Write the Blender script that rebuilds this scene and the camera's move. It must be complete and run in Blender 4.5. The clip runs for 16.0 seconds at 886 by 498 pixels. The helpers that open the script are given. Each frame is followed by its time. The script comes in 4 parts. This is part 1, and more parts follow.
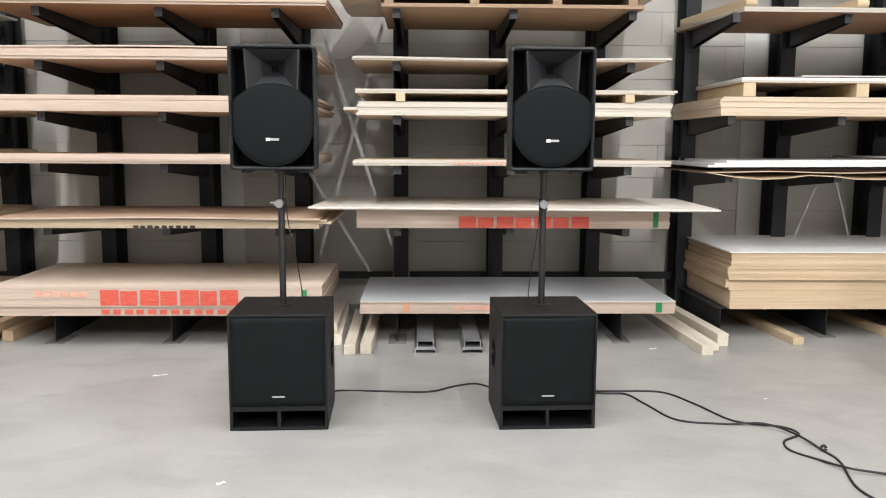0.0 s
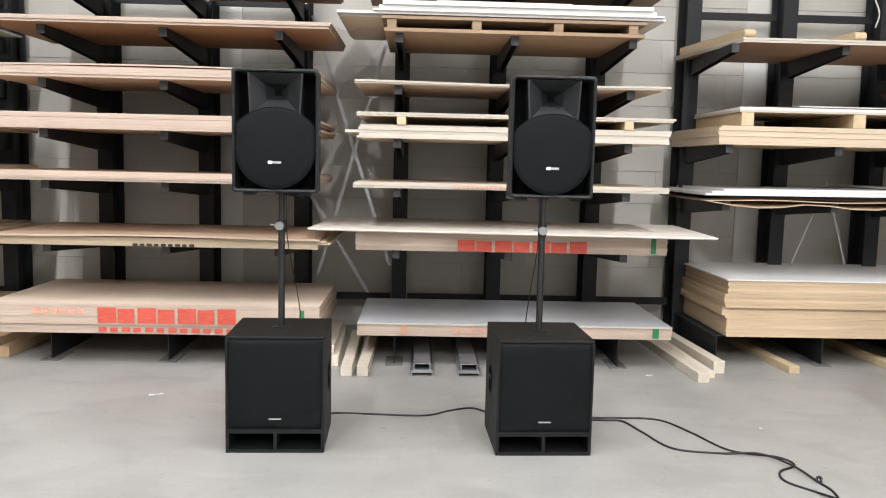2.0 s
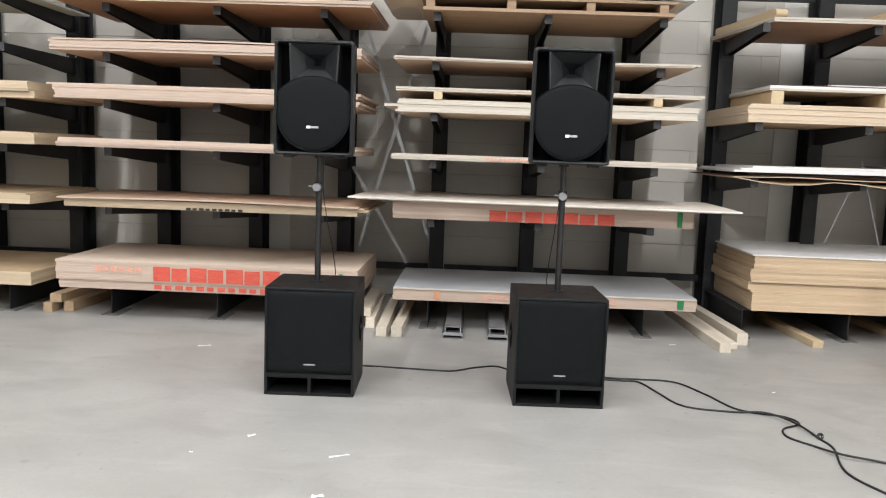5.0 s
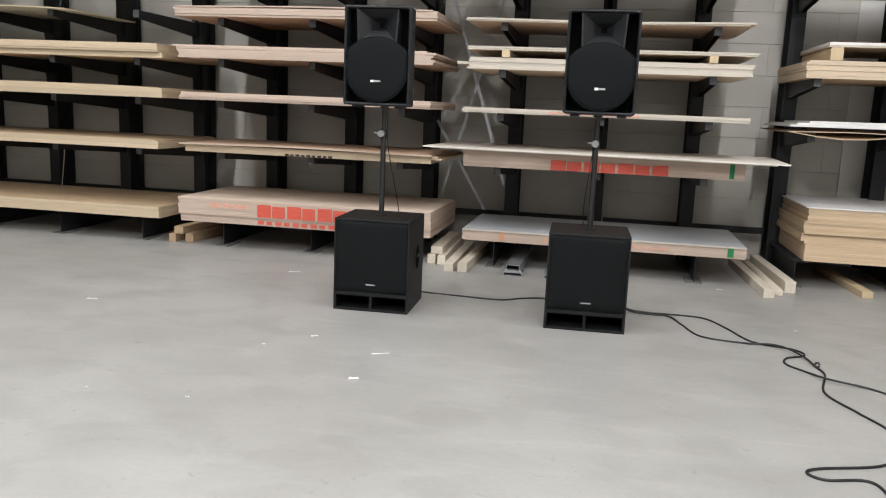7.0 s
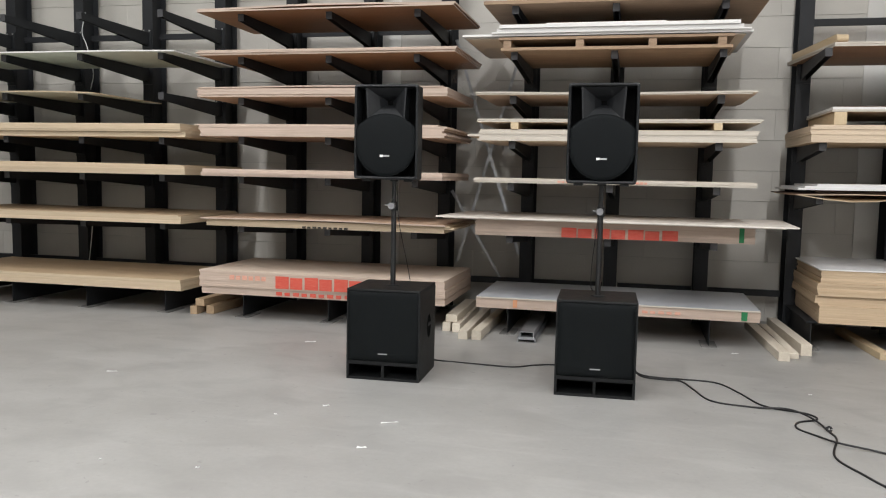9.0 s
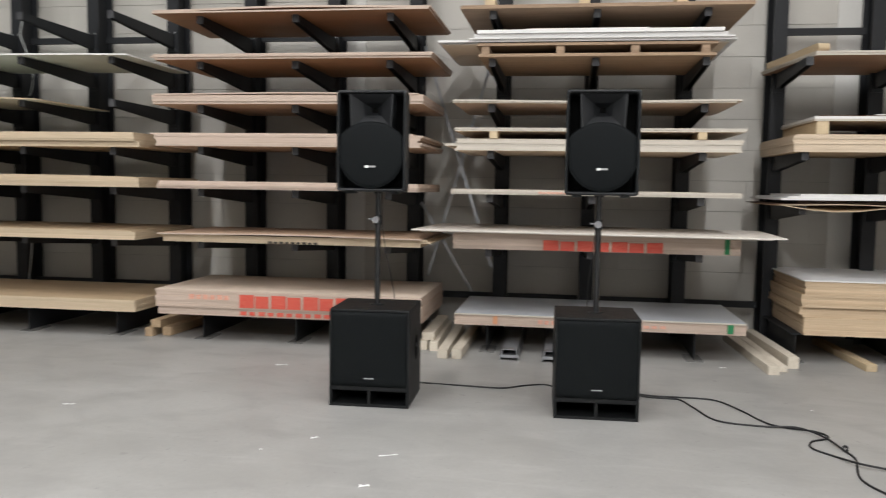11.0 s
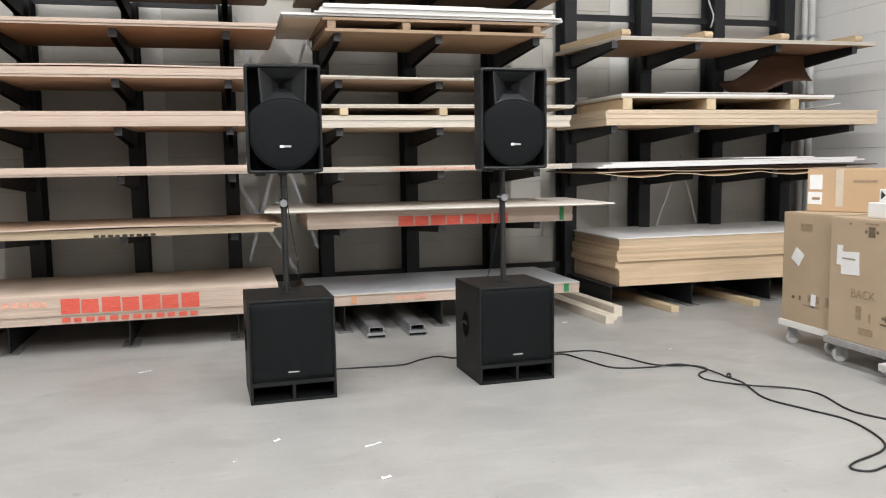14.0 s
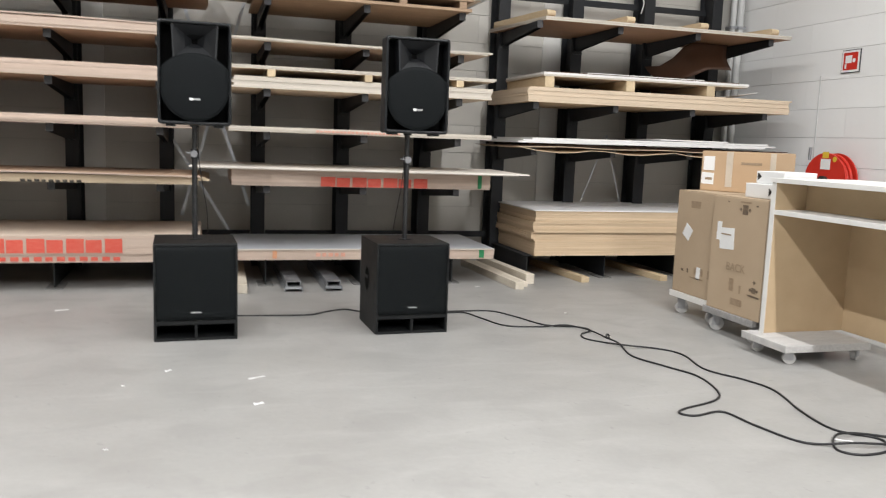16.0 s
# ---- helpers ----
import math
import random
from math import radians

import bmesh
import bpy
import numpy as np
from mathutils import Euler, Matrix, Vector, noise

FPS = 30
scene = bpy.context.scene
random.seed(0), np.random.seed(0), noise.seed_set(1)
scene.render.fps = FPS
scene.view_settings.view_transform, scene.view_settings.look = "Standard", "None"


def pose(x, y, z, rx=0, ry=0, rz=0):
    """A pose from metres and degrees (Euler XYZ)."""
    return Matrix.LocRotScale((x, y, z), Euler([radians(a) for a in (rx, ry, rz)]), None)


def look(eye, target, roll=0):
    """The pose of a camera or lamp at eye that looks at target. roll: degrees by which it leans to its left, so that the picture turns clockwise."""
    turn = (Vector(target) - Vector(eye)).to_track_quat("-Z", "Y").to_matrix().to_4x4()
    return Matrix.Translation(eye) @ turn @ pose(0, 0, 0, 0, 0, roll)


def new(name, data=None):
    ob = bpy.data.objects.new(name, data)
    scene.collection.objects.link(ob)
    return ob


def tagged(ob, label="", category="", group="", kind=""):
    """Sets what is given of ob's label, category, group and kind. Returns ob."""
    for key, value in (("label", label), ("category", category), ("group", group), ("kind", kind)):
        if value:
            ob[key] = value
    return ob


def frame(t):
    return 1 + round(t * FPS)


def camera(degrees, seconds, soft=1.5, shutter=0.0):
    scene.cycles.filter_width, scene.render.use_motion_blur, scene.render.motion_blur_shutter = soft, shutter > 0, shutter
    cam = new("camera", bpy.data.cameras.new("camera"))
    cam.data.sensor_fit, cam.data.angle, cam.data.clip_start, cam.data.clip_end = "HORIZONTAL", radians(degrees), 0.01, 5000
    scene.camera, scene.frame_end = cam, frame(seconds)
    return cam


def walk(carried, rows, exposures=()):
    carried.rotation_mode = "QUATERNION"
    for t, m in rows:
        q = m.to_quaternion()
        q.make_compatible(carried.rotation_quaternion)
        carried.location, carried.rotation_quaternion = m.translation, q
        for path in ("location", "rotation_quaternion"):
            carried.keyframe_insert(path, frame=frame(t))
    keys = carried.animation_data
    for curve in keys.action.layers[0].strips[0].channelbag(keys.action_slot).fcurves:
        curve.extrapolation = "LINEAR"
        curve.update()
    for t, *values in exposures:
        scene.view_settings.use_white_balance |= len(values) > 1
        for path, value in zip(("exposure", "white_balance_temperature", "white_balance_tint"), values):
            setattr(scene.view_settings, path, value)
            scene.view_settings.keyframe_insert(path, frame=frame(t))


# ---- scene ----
cam = camera(57.5, 16.0, soft=1.1, shutter=0.3)
PATH = [
    (0, (0.059, 0.146, 1.565), (0.113, 2.129, 1.309), 0.3),
    (0.5, (0.042, 0.145, 1.562), (0.108, 2.127, 1.304), 0.7),
    (1, (0.03, 0.143, 1.576), (0.095, 2.127, 1.331), 1.3),
    (1.5, (0.033, 0.137, 1.603), (0.087, 2.122, 1.366), 1.4),
    (2, (0.044, 0.131, 1.601), (0.106, 2.119, 1.391), 1.3),
    (2.5, (0.037, 0.121, 1.595), (0.107, 2.109, 1.384), 1.3),
    (3, (0.029, 0.111, 1.591), (0.103, 2.098, 1.372), 1.3),
    (5.3, (0.283, -0.303, 1.472), (0.194, 1.679, 1.223), 2.4),
    (5.5, (0.335, -0.384, 1.479), (0.237, 1.591, 1.18), 2.6),
    (6, (0.471, -0.571, 1.448), (0.306, 1.391, 1.099), 2.0),
    (6.5, (0.618, -0.708, 1.428), (0.359, 1.243, 1.074), 1.8),
    (7, (0.826, -0.86, 1.428), (0.447, 1.073, 1.085), 2.4),
    (7.5, (0.937, -0.907, 1.441), (0.536, 1.036, 1.189), 2.2),
    (8, (0.971, -0.932, 1.448), (0.549, 1.011, 1.235), 1.5),
    (8.5, (0.972, -0.94, 1.454), (0.517, 0.999, 1.263), 1.1),
    (10.8, (0.65, -0.76, 1.482), (0.231, 1.188, 1.314), 1.1),
    (11, (0.546, -0.676, 1.463), (0.245, 1.295, 1.31), 0.9),
    (11.5, (0.311, -0.534, 1.452), (0.152, 1.453, 1.287), 1.0),
    (12, (0.018, -0.423, 1.455), (-0.059, 1.565, 1.248), 0.6),
    (12.5, (-0.258, -0.394, 1.446), (-0.119, 1.589, 1.225), 1.1),
    (13, (-0.563, -0.44, 1.464), (-0.216, 1.517, 1.245), 0.9),
    (13.5, (-0.82, -0.458, 1.454), (-0.447, 1.495, 1.24), -0.2),
    (14, (-1.048, -0.564, 1.474), (-0.548, 1.361, 1.262), -0.9),
    (14.5, (-1.164, -0.674, 1.478), (-0.623, 1.239, 1.261), -0.9),
    (15, (-1.169, -0.757, 1.477), (-0.604, 1.149, 1.254), -1.2),
    (15.5, (-0.978, -0.914, 1.438), (-0.423, 0.995, 1.223), -1.2),
    (16, (-0.656, -1.053, 1.378), (-0.093, 0.848, 1.114), 2.1),
]
EXPOSE = [(0.0, 0.42), (3.0, 0.44), (5.5, 0.15), (6.5, -0.02), (8.0, 0.02), (8.5, -0.10), (11.0, -0.15), (12.0, 0.05), (13.0, 0.18), (15.0, 0.2), (16.0, 0.12)]
walk(cam, [(t, look(eye, target, roll)) for t, eye, target, roll in PATH], EXPOSE)

# ---- world and lights ----
world = bpy.data.worlds.new("world")
scene.world = world
world.use_nodes = True
world.node_tree.nodes["Background"].inputs[0].default_value = (0.8, 0.9, 1.0, 1)
world.node_tree.nodes["Background"].inputs[1].default_value = 0.02

CEIL = 7.7          # ceiling height
WALL_Y, WALL_X = 8.0, 5.9
LAMP_Z = 7.1
# x, y, length, share of the power: rows of linear lamps running towards the rack wall
LAMP_SPOTS = [(-2.9, 2.5, 4.2, 0.74), (2.3, 2.5, 4.2, 0.70), (-7.8, 2.5, 4.2, 0.60), (-2.9, -2.4, 4.2, 1.10), (2.3, -2.4, 4.2, 0.95), (-2.9, -7.4, 4.2, 2.8), (2.3, -7.4, 4.2, 2.6)]
LAMP_POWER = 264.0
LAMP_TINT = (0.985, 0.985, 1.0)


# ---- mesh helpers ----
def link(name, bm, material, parent=None, label="", smooth=False):
    me = bpy.data.meshes.new(name)
    bm.normal_update()
    bm.to_mesh(me)
    bm.free()
    for m in (material if isinstance(material, (list, tuple)) else [material]):
        me.materials.append(m)
    if smooth:
        for p in me.polygons:
            p.use_smooth = True
    ob = new(name, me)
    if parent is not None:
        ob.parent = parent
    if label:
        ob["label"] = label
    return ob


def part(name, bm, material, parent, label="", smooth=False):
    return link(name, bm, material, parent, label, smooth)


def thing(name, place, label, category, group="", kind="", turn=0.0):
    ob = new(name)
    ob.empty_display_size = 0.1
    ob.matrix_basis = pose(*place, 0, 0, turn)
    return tagged(ob, label, category, group, kind)


def box(bm, x0, x1, y0, y1, z0, z1, bevel=0.0, mat=0, m=None):
    vs = [bm.verts.new((x, y, z)) for z in (z0, z1) for y in (y0, y1) for x in (x0, x1)]
    fs = [bm.faces.new([vs[i] for i in q]) for q in
          ((0, 2, 3, 1), (4, 5, 7, 6), (0, 1, 5, 4), (1, 3, 7, 5), (3, 2, 6, 7), (2, 0, 4, 6))]
    for f in fs:
        f.material_index = mat
    if bevel:
        edges = list({e for f in fs for e in f.edges})
        r = bmesh.ops.bevel(bm, geom=edges, offset=bevel, segments=2, affect="EDGES", profile=0.6)
        vs = list({v for f in r["faces"] for v in f.verts} | {v for v in vs if v.is_valid})
    if m is not None:
        bmesh.ops.transform(bm, matrix=m, verts=[v for v in vs if v.is_valid])
    return bm


def boxed(*a, **k):
    return box(bmesh.new(), *a, **k)


def rod(bm, a, b, r, seg=16, r2=None):
    a, b = Vector(a), Vector(b)
    m = Matrix.Translation((a + b) / 2) @ (b - a).to_track_quat("Z", "Y").to_matrix().to_4x4()
    bmesh.ops.create_cone(bm, cap_ends=True, segments=seg, radius1=r, radius2=r if r2 is None else r2, depth=(b - a).length, matrix=m)
    return bm


def spline(points, steps=8):
    p = [Vector(q) for q in points]
    p = [p[0] * 2 - p[1]] + p + [p[-1] * 2 - p[-2]]
    out = []
    for i in range(1, len(p) - 2):
        for k in range(steps):
            u = k / steps
            a, b, c, d = p[i - 1:i + 3]
            out.append(0.5 * (2 * b + (c - a) * u + (2 * a - 5 * b + 4 * c - d) * u * u + (3 * b - a - 3 * c + d) * u ** 3))
    return out + [p[-2]]


def tube(bm, path, r, seg=8):
    rings = []
    for i, q in enumerate(path):
        d = (path[min(i + 1, len(path) - 1)] - path[max(i - 1, 0)]).normalized()
        side = d.cross(Vector((0, 0, 1)))
        side = side.normalized() if side.length > 1e-4 else Vector((1, 0, 0))
        up = side.cross(d).normalized()
        rings.append([bm.verts.new(q + r * (math.cos(a) * side + math.sin(a) * up)) for a in (2 * math.pi * k / seg for k in range(seg))])
    for a, b in zip(rings, rings[1:]):
        for k in range(seg):
            bm.faces.new((a[k], a[(k + 1) % seg], b[(k + 1) % seg], b[k]))
    bm.faces.new(rings[0][::-1])
    bm.faces.new(rings[-1])
    return bm


def prism(bm, outline, y0, y1, mat=0):
    """An outline of (x, z) pushed from y0 to y1."""
    a = [bm.verts.new((x, y0, z)) for x, z in outline]
    b = [bm.verts.new((x, y1, z)) for x, z in outline]
    fs = [bm.faces.new(a), bm.faces.new(b[::-1])]
    n = len(outline)
    for i in range(n):
        fs.append(bm.faces.new((a[i], b[i], b[(i + 1) % n], a[(i + 1) % n])))
    for f in fs:
        f.material_index = mat
    bmesh.ops.recalc_face_normals(bm, faces=fs)
    return bm


def board(length, depth, thick, bend=None, seg=14, seg_y=4):
    """A sheet from (0, 0, 0); faces carry material 0, edges material 1. bend(u, v) lifts it."""
    bm = bmesh.new()
    bend = bend or (lambda u, v: 0.0)
    lay = []
    for z in (0.0, thick):
        lay.append([[bm.verts.new((length * i / seg, depth * j / seg_y, z + bend(i / seg, j / seg_y))) for j in range(seg_y + 1)] for i in range(seg + 1)])
    lo, hi = lay
    for i in range(seg):
        for j in range(seg_y):
            bm.faces.new((lo[i][j], lo[i][j + 1], lo[i + 1][j + 1], lo[i + 1][j]))
            bm.faces.new((hi[i][j], hi[i + 1][j], hi[i + 1][j + 1], hi[i][j + 1]))
    rim = []
    for i in range(seg):
        rim.append(bm.faces.new((lo[i][0], lo[i + 1][0], hi[i + 1][0], hi[i][0])))
        rim.append(bm.faces.new((lo[i + 1][seg_y], lo[i][seg_y], hi[i][seg_y], hi[i + 1][seg_y])))
    for j in range(seg_y):
        rim.append(bm.faces.new((lo[0][j + 1], lo[0][j], hi[0][j], hi[0][j + 1])))
        rim.append(bm.faces.new((lo[seg][j], lo[seg][j + 1], hi[seg][j + 1], hi[seg][j])))
    for f in rim:
        f.material_index = 1
    return bm


def lettering(text, size, material, parent, place, turn=(0, 0, 0), label=""):
    cu = bpy.data.curves.new("lettering", "FONT")
    cu.body, cu.size, cu.extrude, cu.align_x, cu.align_y = text, size, 0.0006, "CENTER", "CENTER"
    tmp = bpy.data.objects.new("lettering", cu)
    scene.collection.objects.link(tmp)
    me = bpy.data.meshes.new_from_object(tmp.evaluated_get(bpy.context.evaluated_depsgraph_get()))
    bpy.data.objects.remove(tmp)
    me.materials.clear()
    me.materials.append(material)
    ob = new("lettering", me)
    ob.parent = parent
    ob.matrix_basis = pose(*place, *turn)
    if label:
        ob["label"] = label
    return ob


# ---- materials ----
def material(name, a, b=None, rough=0.6, metal=0.0, scale=4.0, stretch=(1, 1, 1), bump=0.0, bump_scale=60.0, fine=0.35,
             rough_var=0.08, vary=0.0, coat=0.0, spec=0.5):
    """Two-tone surface: broad blotches and fine grain mix a and b; bump from the fine grain; vary: brightness from piece to piece."""
    mt = bpy.data.materials.new(name)
    mt.use_nodes = True
    nt = mt.node_tree
    n, l = nt.nodes, nt.links
    bsdf = n["Principled BSDF"]
    b = b or tuple(0.8 * c for c in a)
    co = n.new("ShaderNodeTexCoord")
    mp = n.new("ShaderNodeMapping")
    mp.inputs["Scale"].default_value = stretch
    info = n.new("ShaderNodeObjectInfo")
    off = n.new("ShaderNodeVectorMath")
    off.operation = "MULTIPLY_ADD"
    off.inputs[1].default_value = (1, 1, 1)
    rnd = n.new("ShaderNodeMath")
    rnd.operation = "MULTIPLY"
    rnd.inputs[1].default_value = 37.0
    l.new(info.outputs["Random"], rnd.inputs[0])
    l.new(co.outputs["Object"], off.inputs[0])
    l.new(rnd.outputs[0], off.inputs[2])
    l.new(off.outputs[0], mp.inputs["Vector"])
    broad, grain = n.new("ShaderNodeTexNoise"), n.new("ShaderNodeTexNoise")
    broad.inputs["Scale"].default_value, broad.inputs["Detail"].default_value = scale, 4.0
    grain.inputs["Scale"].default_value, grain.inputs["Detail"].default_value = bump_scale, 3.0
    l.new(mp.outputs[0], broad.inputs["Vector"])
    l.new(mp.outputs[0], grain.inputs["Vector"])
    fac = n.new("ShaderNodeMix")
    fac.inputs["Factor"].default_value = fine
    l.new(broad.outputs["Fac"], fac.inputs["A"])
    l.new(grain.outputs["Fac"], fac.inputs["B"])
    ramp = n.new("ShaderNodeValToRGB")
    ramp.color_ramp.elements[0].position, ramp.color_ramp.elements[1].position = 0.33, 0.67
    ramp.color_ramp.elements[0].color, ramp.color_ramp.elements[1].color = (*b, 1), (*a, 1)
    l.new(fac.outputs["Result"], ramp.inputs["Fac"])
    out = ramp.outputs["Color"]
    if vary:
        hsv = n.new("ShaderNodeHueSaturation")
        mr = n.new("ShaderNodeMapRange")
        mr.inputs["To Min"].default_value, mr.inputs["To Max"].default_value = 1 - vary, 1 + vary
        l.new(info.outputs["Random"], mr.inputs["Value"])
        l.new(mr.outputs["Result"], hsv.inputs["Value"])
        l.new(out, hsv.inputs["Color"])
        out = hsv.outputs["Color"]
    l.new(out, bsdf.inputs["Base Color"])
    rr = n.new("ShaderNodeMapRange")
    rr.inputs["To Min"].default_value, rr.inputs["To Max"].default_value = rough - rough_var, rough + rough_var
    l.new(broad.outputs["Fac"], rr.inputs["Value"])
    l.new(rr.outputs["Result"], bsdf.inputs["Roughness"])
    bsdf.inputs["Metallic"].default_value = metal
    bsdf.inputs["Specular IOR Level"].default_value = spec
    bsdf.inputs["Coat Weight"].default_value = coat
    if bump:
        bp = n.new("ShaderNodeBump")
        bp.inputs["Strength"].default_value, bp.inputs["Distance"].default_value = bump, 0.002
        l.new(grain.outputs["Fac"], bp.inputs["Height"])
        l.new(bp.outputs["Normal"], bsdf.inputs["Normal"])
    return mt


def ply_edge(name, light, dark, plies=420.0):
    return material(name, light, dark, rough=0.75, scale=0.6, stretch=(1.2, 1.2, plies / 5), bump=0.25, bump_scale=4.0, fine=0.65, vary=0.09)


def concrete(name, light, dark):
    """Power-floated concrete: broad clouds, trowel swirls, fine pores and pale scuffs."""
    mt = material(name, light, dark, rough=0.40, scale=0.7, bump=0.05, bump_scale=38, fine=0.25, rough_var=0.14)
    n, l = mt.node_tree.nodes, mt.node_tree.links
    bsdf = n["Principled BSDF"]
    base = bsdf.inputs["Base Color"].links[0].from_socket
    co = n.new("ShaderNodeTexCoord")

    def layer(scale, stretch, turn, lo, hi, colour, amount, detail=5.0):
        nonlocal base
        mp = n.new("ShaderNodeMapping")
        mp.inputs["Scale"].default_value, mp.inputs["Rotation"].default_value = stretch, (0, 0, turn)
        tx = n.new("ShaderNodeTexNoise")
        tx.inputs["Scale"].default_value, tx.inputs["Detail"].default_value = scale, detail
        tx.inputs["Distortion"].default_value = 0.6
        rp = n.new("ShaderNodeMapRange")
        rp.inputs["From Min"].default_value, rp.inputs["From Max"].default_value, rp.inputs["To Max"].default_value = lo, hi, amount
        mx = n.new("ShaderNodeMix")
        mx.data_type = "RGBA"
        mx.inputs[7].default_value = (*colour, 1)
        l.new(co.outputs["Object"], mp.inputs["Vector"])
        l.new(mp.outputs[0], tx.inputs["Vector"])
        l.new(tx.outputs["Fac"], rp.inputs["Value"])
        l.new(rp.outputs["Result"], mx.inputs[0])
        l.new(base, mx.inputs[6])
        base = mx.outputs[2]
    layer(2.3, (1, 1.3, 1), 0.0, 0.46, 0.70, (0.25, 0.245, 0.235), 0.5)
    layer(1.6, (1, 3.5, 1), 0.5, 0.56, 0.70, (0.45, 0.445, 0.43), 0.22)
    layer(2.4, (1, 14, 1), -0.35, 0.63, 0.72, (0.55, 0.545, 0.53), 0.04)
    layer(16.0, (1, 1, 1), 0.0, 0.66, 0.74, (0.20, 0.195, 0.19), 0.5)
    layer(0.9, (1, 1.6, 1), 0.9, 0.50, 0.66, (0.27, 0.265, 0.25), 0.35, 6.0)
    l.new(base, bsdf.inputs["Base Color"])
    return mt


M_FLOOR = concrete("polished_concrete", (0.375, 0.37, 0.355), (0.31, 0.305, 0.292))
M_BLOCK = material("grey_white_wall_block", (0.54, 0.52, 0.475), (0.46, 0.44, 0.40), rough=0.55, scale=1.5, bump=0.12, bump_scale=90, vary=0.03)
M_PAINT = material("white_painted_block", (0.84, 0.84, 0.83), (0.79, 0.79, 0.78), rough=0.5, scale=1.2, bump=0.12, bump_scale=90, vary=0.02)
M_JOINT = material("wall_joint", (0.40, 0.39, 0.36), rough=0.9)
M_JOINT_E = material("painted_wall_joint", (0.60, 0.60, 0.59), rough=0.9)
M_PILASTER = material("pale_wall_column", (0.70, 0.69, 0.655), (0.63, 0.62, 0.585), rough=0.5, scale=1.5, bump=0.1, bump_scale=90)
M_CEIL = material("ceiling_sheet", (0.82, 0.82, 0.81), rough=0.7)
M_STEEL = material("black_painted_steel", (0.017, 0.0185, 0.021), (0.012, 0.013, 0.015), rough=0.55, spec=0.3, scale=3, bump=0.05, bump_scale=120)
M_ARM_END = material("grey_end_cap", (0.055, 0.055, 0.058), (0.025, 0.025, 0.028), rough=0.6, scale=20)
M_FOOT = material("scuffed_floor_plate", (0.20, 0.195, 0.185), (0.07, 0.07, 0.068), rough=0.6, scale=9, bump=0.1)
M_BOLT = material("zinc_bolt", (0.5, 0.5, 0.5), rough=0.4, metal=0.9)
M_GALV = material("galvanised_steel", (0.46, 0.48, 0.50), (0.33, 0.34, 0.36), rough=0.42, metal=0.75, scale=8, bump=0.04)
M_OKOUME = material("okoume_face", (0.56, 0.40, 0.285), (0.44, 0.295, 0.20), rough=0.6, scale=1.3, stretch=(1, 9, 9), bump=0.08, bump_scale=16, fine=0.5, vary=0.06)
# paler copy of okoume_face, used only for the top sheet of stack sA
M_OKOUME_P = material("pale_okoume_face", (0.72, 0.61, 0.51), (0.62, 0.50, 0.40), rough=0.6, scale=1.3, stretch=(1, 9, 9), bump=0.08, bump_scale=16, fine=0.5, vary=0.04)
# darker, browner copy of okoume_face for the high sheets seen from below
M_OKOUME_D = material("brown_okoume_face", (0.37, 0.205, 0.108), (0.26, 0.135, 0.068), rough=0.6, scale=1.3, stretch=(1, 9, 9), bump=0.08, bump_scale=16, fine=0.5, vary=0.06)
M_OKOUME_E = ply_edge("okoume_edge", (0.56, 0.45, 0.375), (0.44, 0.34, 0.27))
M_BIRCH = material("birch_face", (0.72, 0.61, 0.48), (0.62, 0.51, 0.39), rough=0.55, scale=1.2, stretch=(1, 8, 8), bump=0.06, bump_scale=16, fine=0.45, vary=0.05)
M_BIRCH_E = ply_edge("birch_edge", (0.60, 0.555, 0.485), (0.49, 0.44, 0.37))
M_POPLAR = material("poplar_face", (0.78, 0.73, 0.67), (0.69, 0.63, 0.56), rough=0.5, scale=1.2, stretch=(1, 8, 8), bump=0.06, bump_scale=16, fine=0.45)
M_POPLAR_E = ply_edge("poplar_edge", (0.78, 0.74, 0.68), (0.69, 0.64, 0.57))
M_PINE = material("pine_ply_face", (0.55, 0.42, 0.27), (0.43, 0.31, 0.19), rough=0.6, scale=1.2, stretch=(1, 8, 8), bump=0.08, bump_scale=16, fine=0.5, vary=0.05)
M_PINE_E = ply_edge("pine_edge", (0.58, 0.47, 0.335), (0.47, 0.37, 0.25))
M_PALLET = material("crate_wood", (0.37, 0.255, 0.165), (0.22, 0.145, 0.09), rough=0.7, scale=1.4, stretch=(1, 9, 9), bump=0.12, bump_scale=16, fine=0.5, vary=0.08)
M_MDF = material("mdf_face", (0.46, 0.32, 0.18), (0.40, 0.27, 0.15), rough=0.7, scale=6, bump=0.05, bump_scale=200, vary=0.04)
M_MDF_E = material("mdf_edge", (0.65, 0.505, 0.345), (0.54, 0.40, 0.26), rough=0.8, scale=2, stretch=(1, 1, 25), bump=0.1, bump_scale=40, vary=0.07)
M_MDF_P = material("pale_fibreboard_edge", (0.67, 0.55, 0.415), (0.57, 0.455, 0.33), rough=0.8, scale=2, stretch=(1, 1, 25), bump=0.1, bump_scale=40, vary=0.06)
M_LAM = material("white_laminate", (0.82, 0.82, 0.82), (0.76, 0.76, 0.77), rough=0.35, scale=2, vary=0.03)
M_LAM_E = material("laminate_edge", (0.78, 0.77, 0.75), (0.66, 0.65, 0.63), rough=0.6, scale=2, stretch=(1, 1, 30))
M_GREYLAM = material("grey_protective_film", (0.55, 0.57, 0.60), (0.48, 0.50, 0.53), rough=0.4, scale=2.0, bump=0.03)
M_GREEN = material("pale_green_board", (0.62, 0.63, 0.54), (0.55, 0.56, 0.48), rough=0.6)
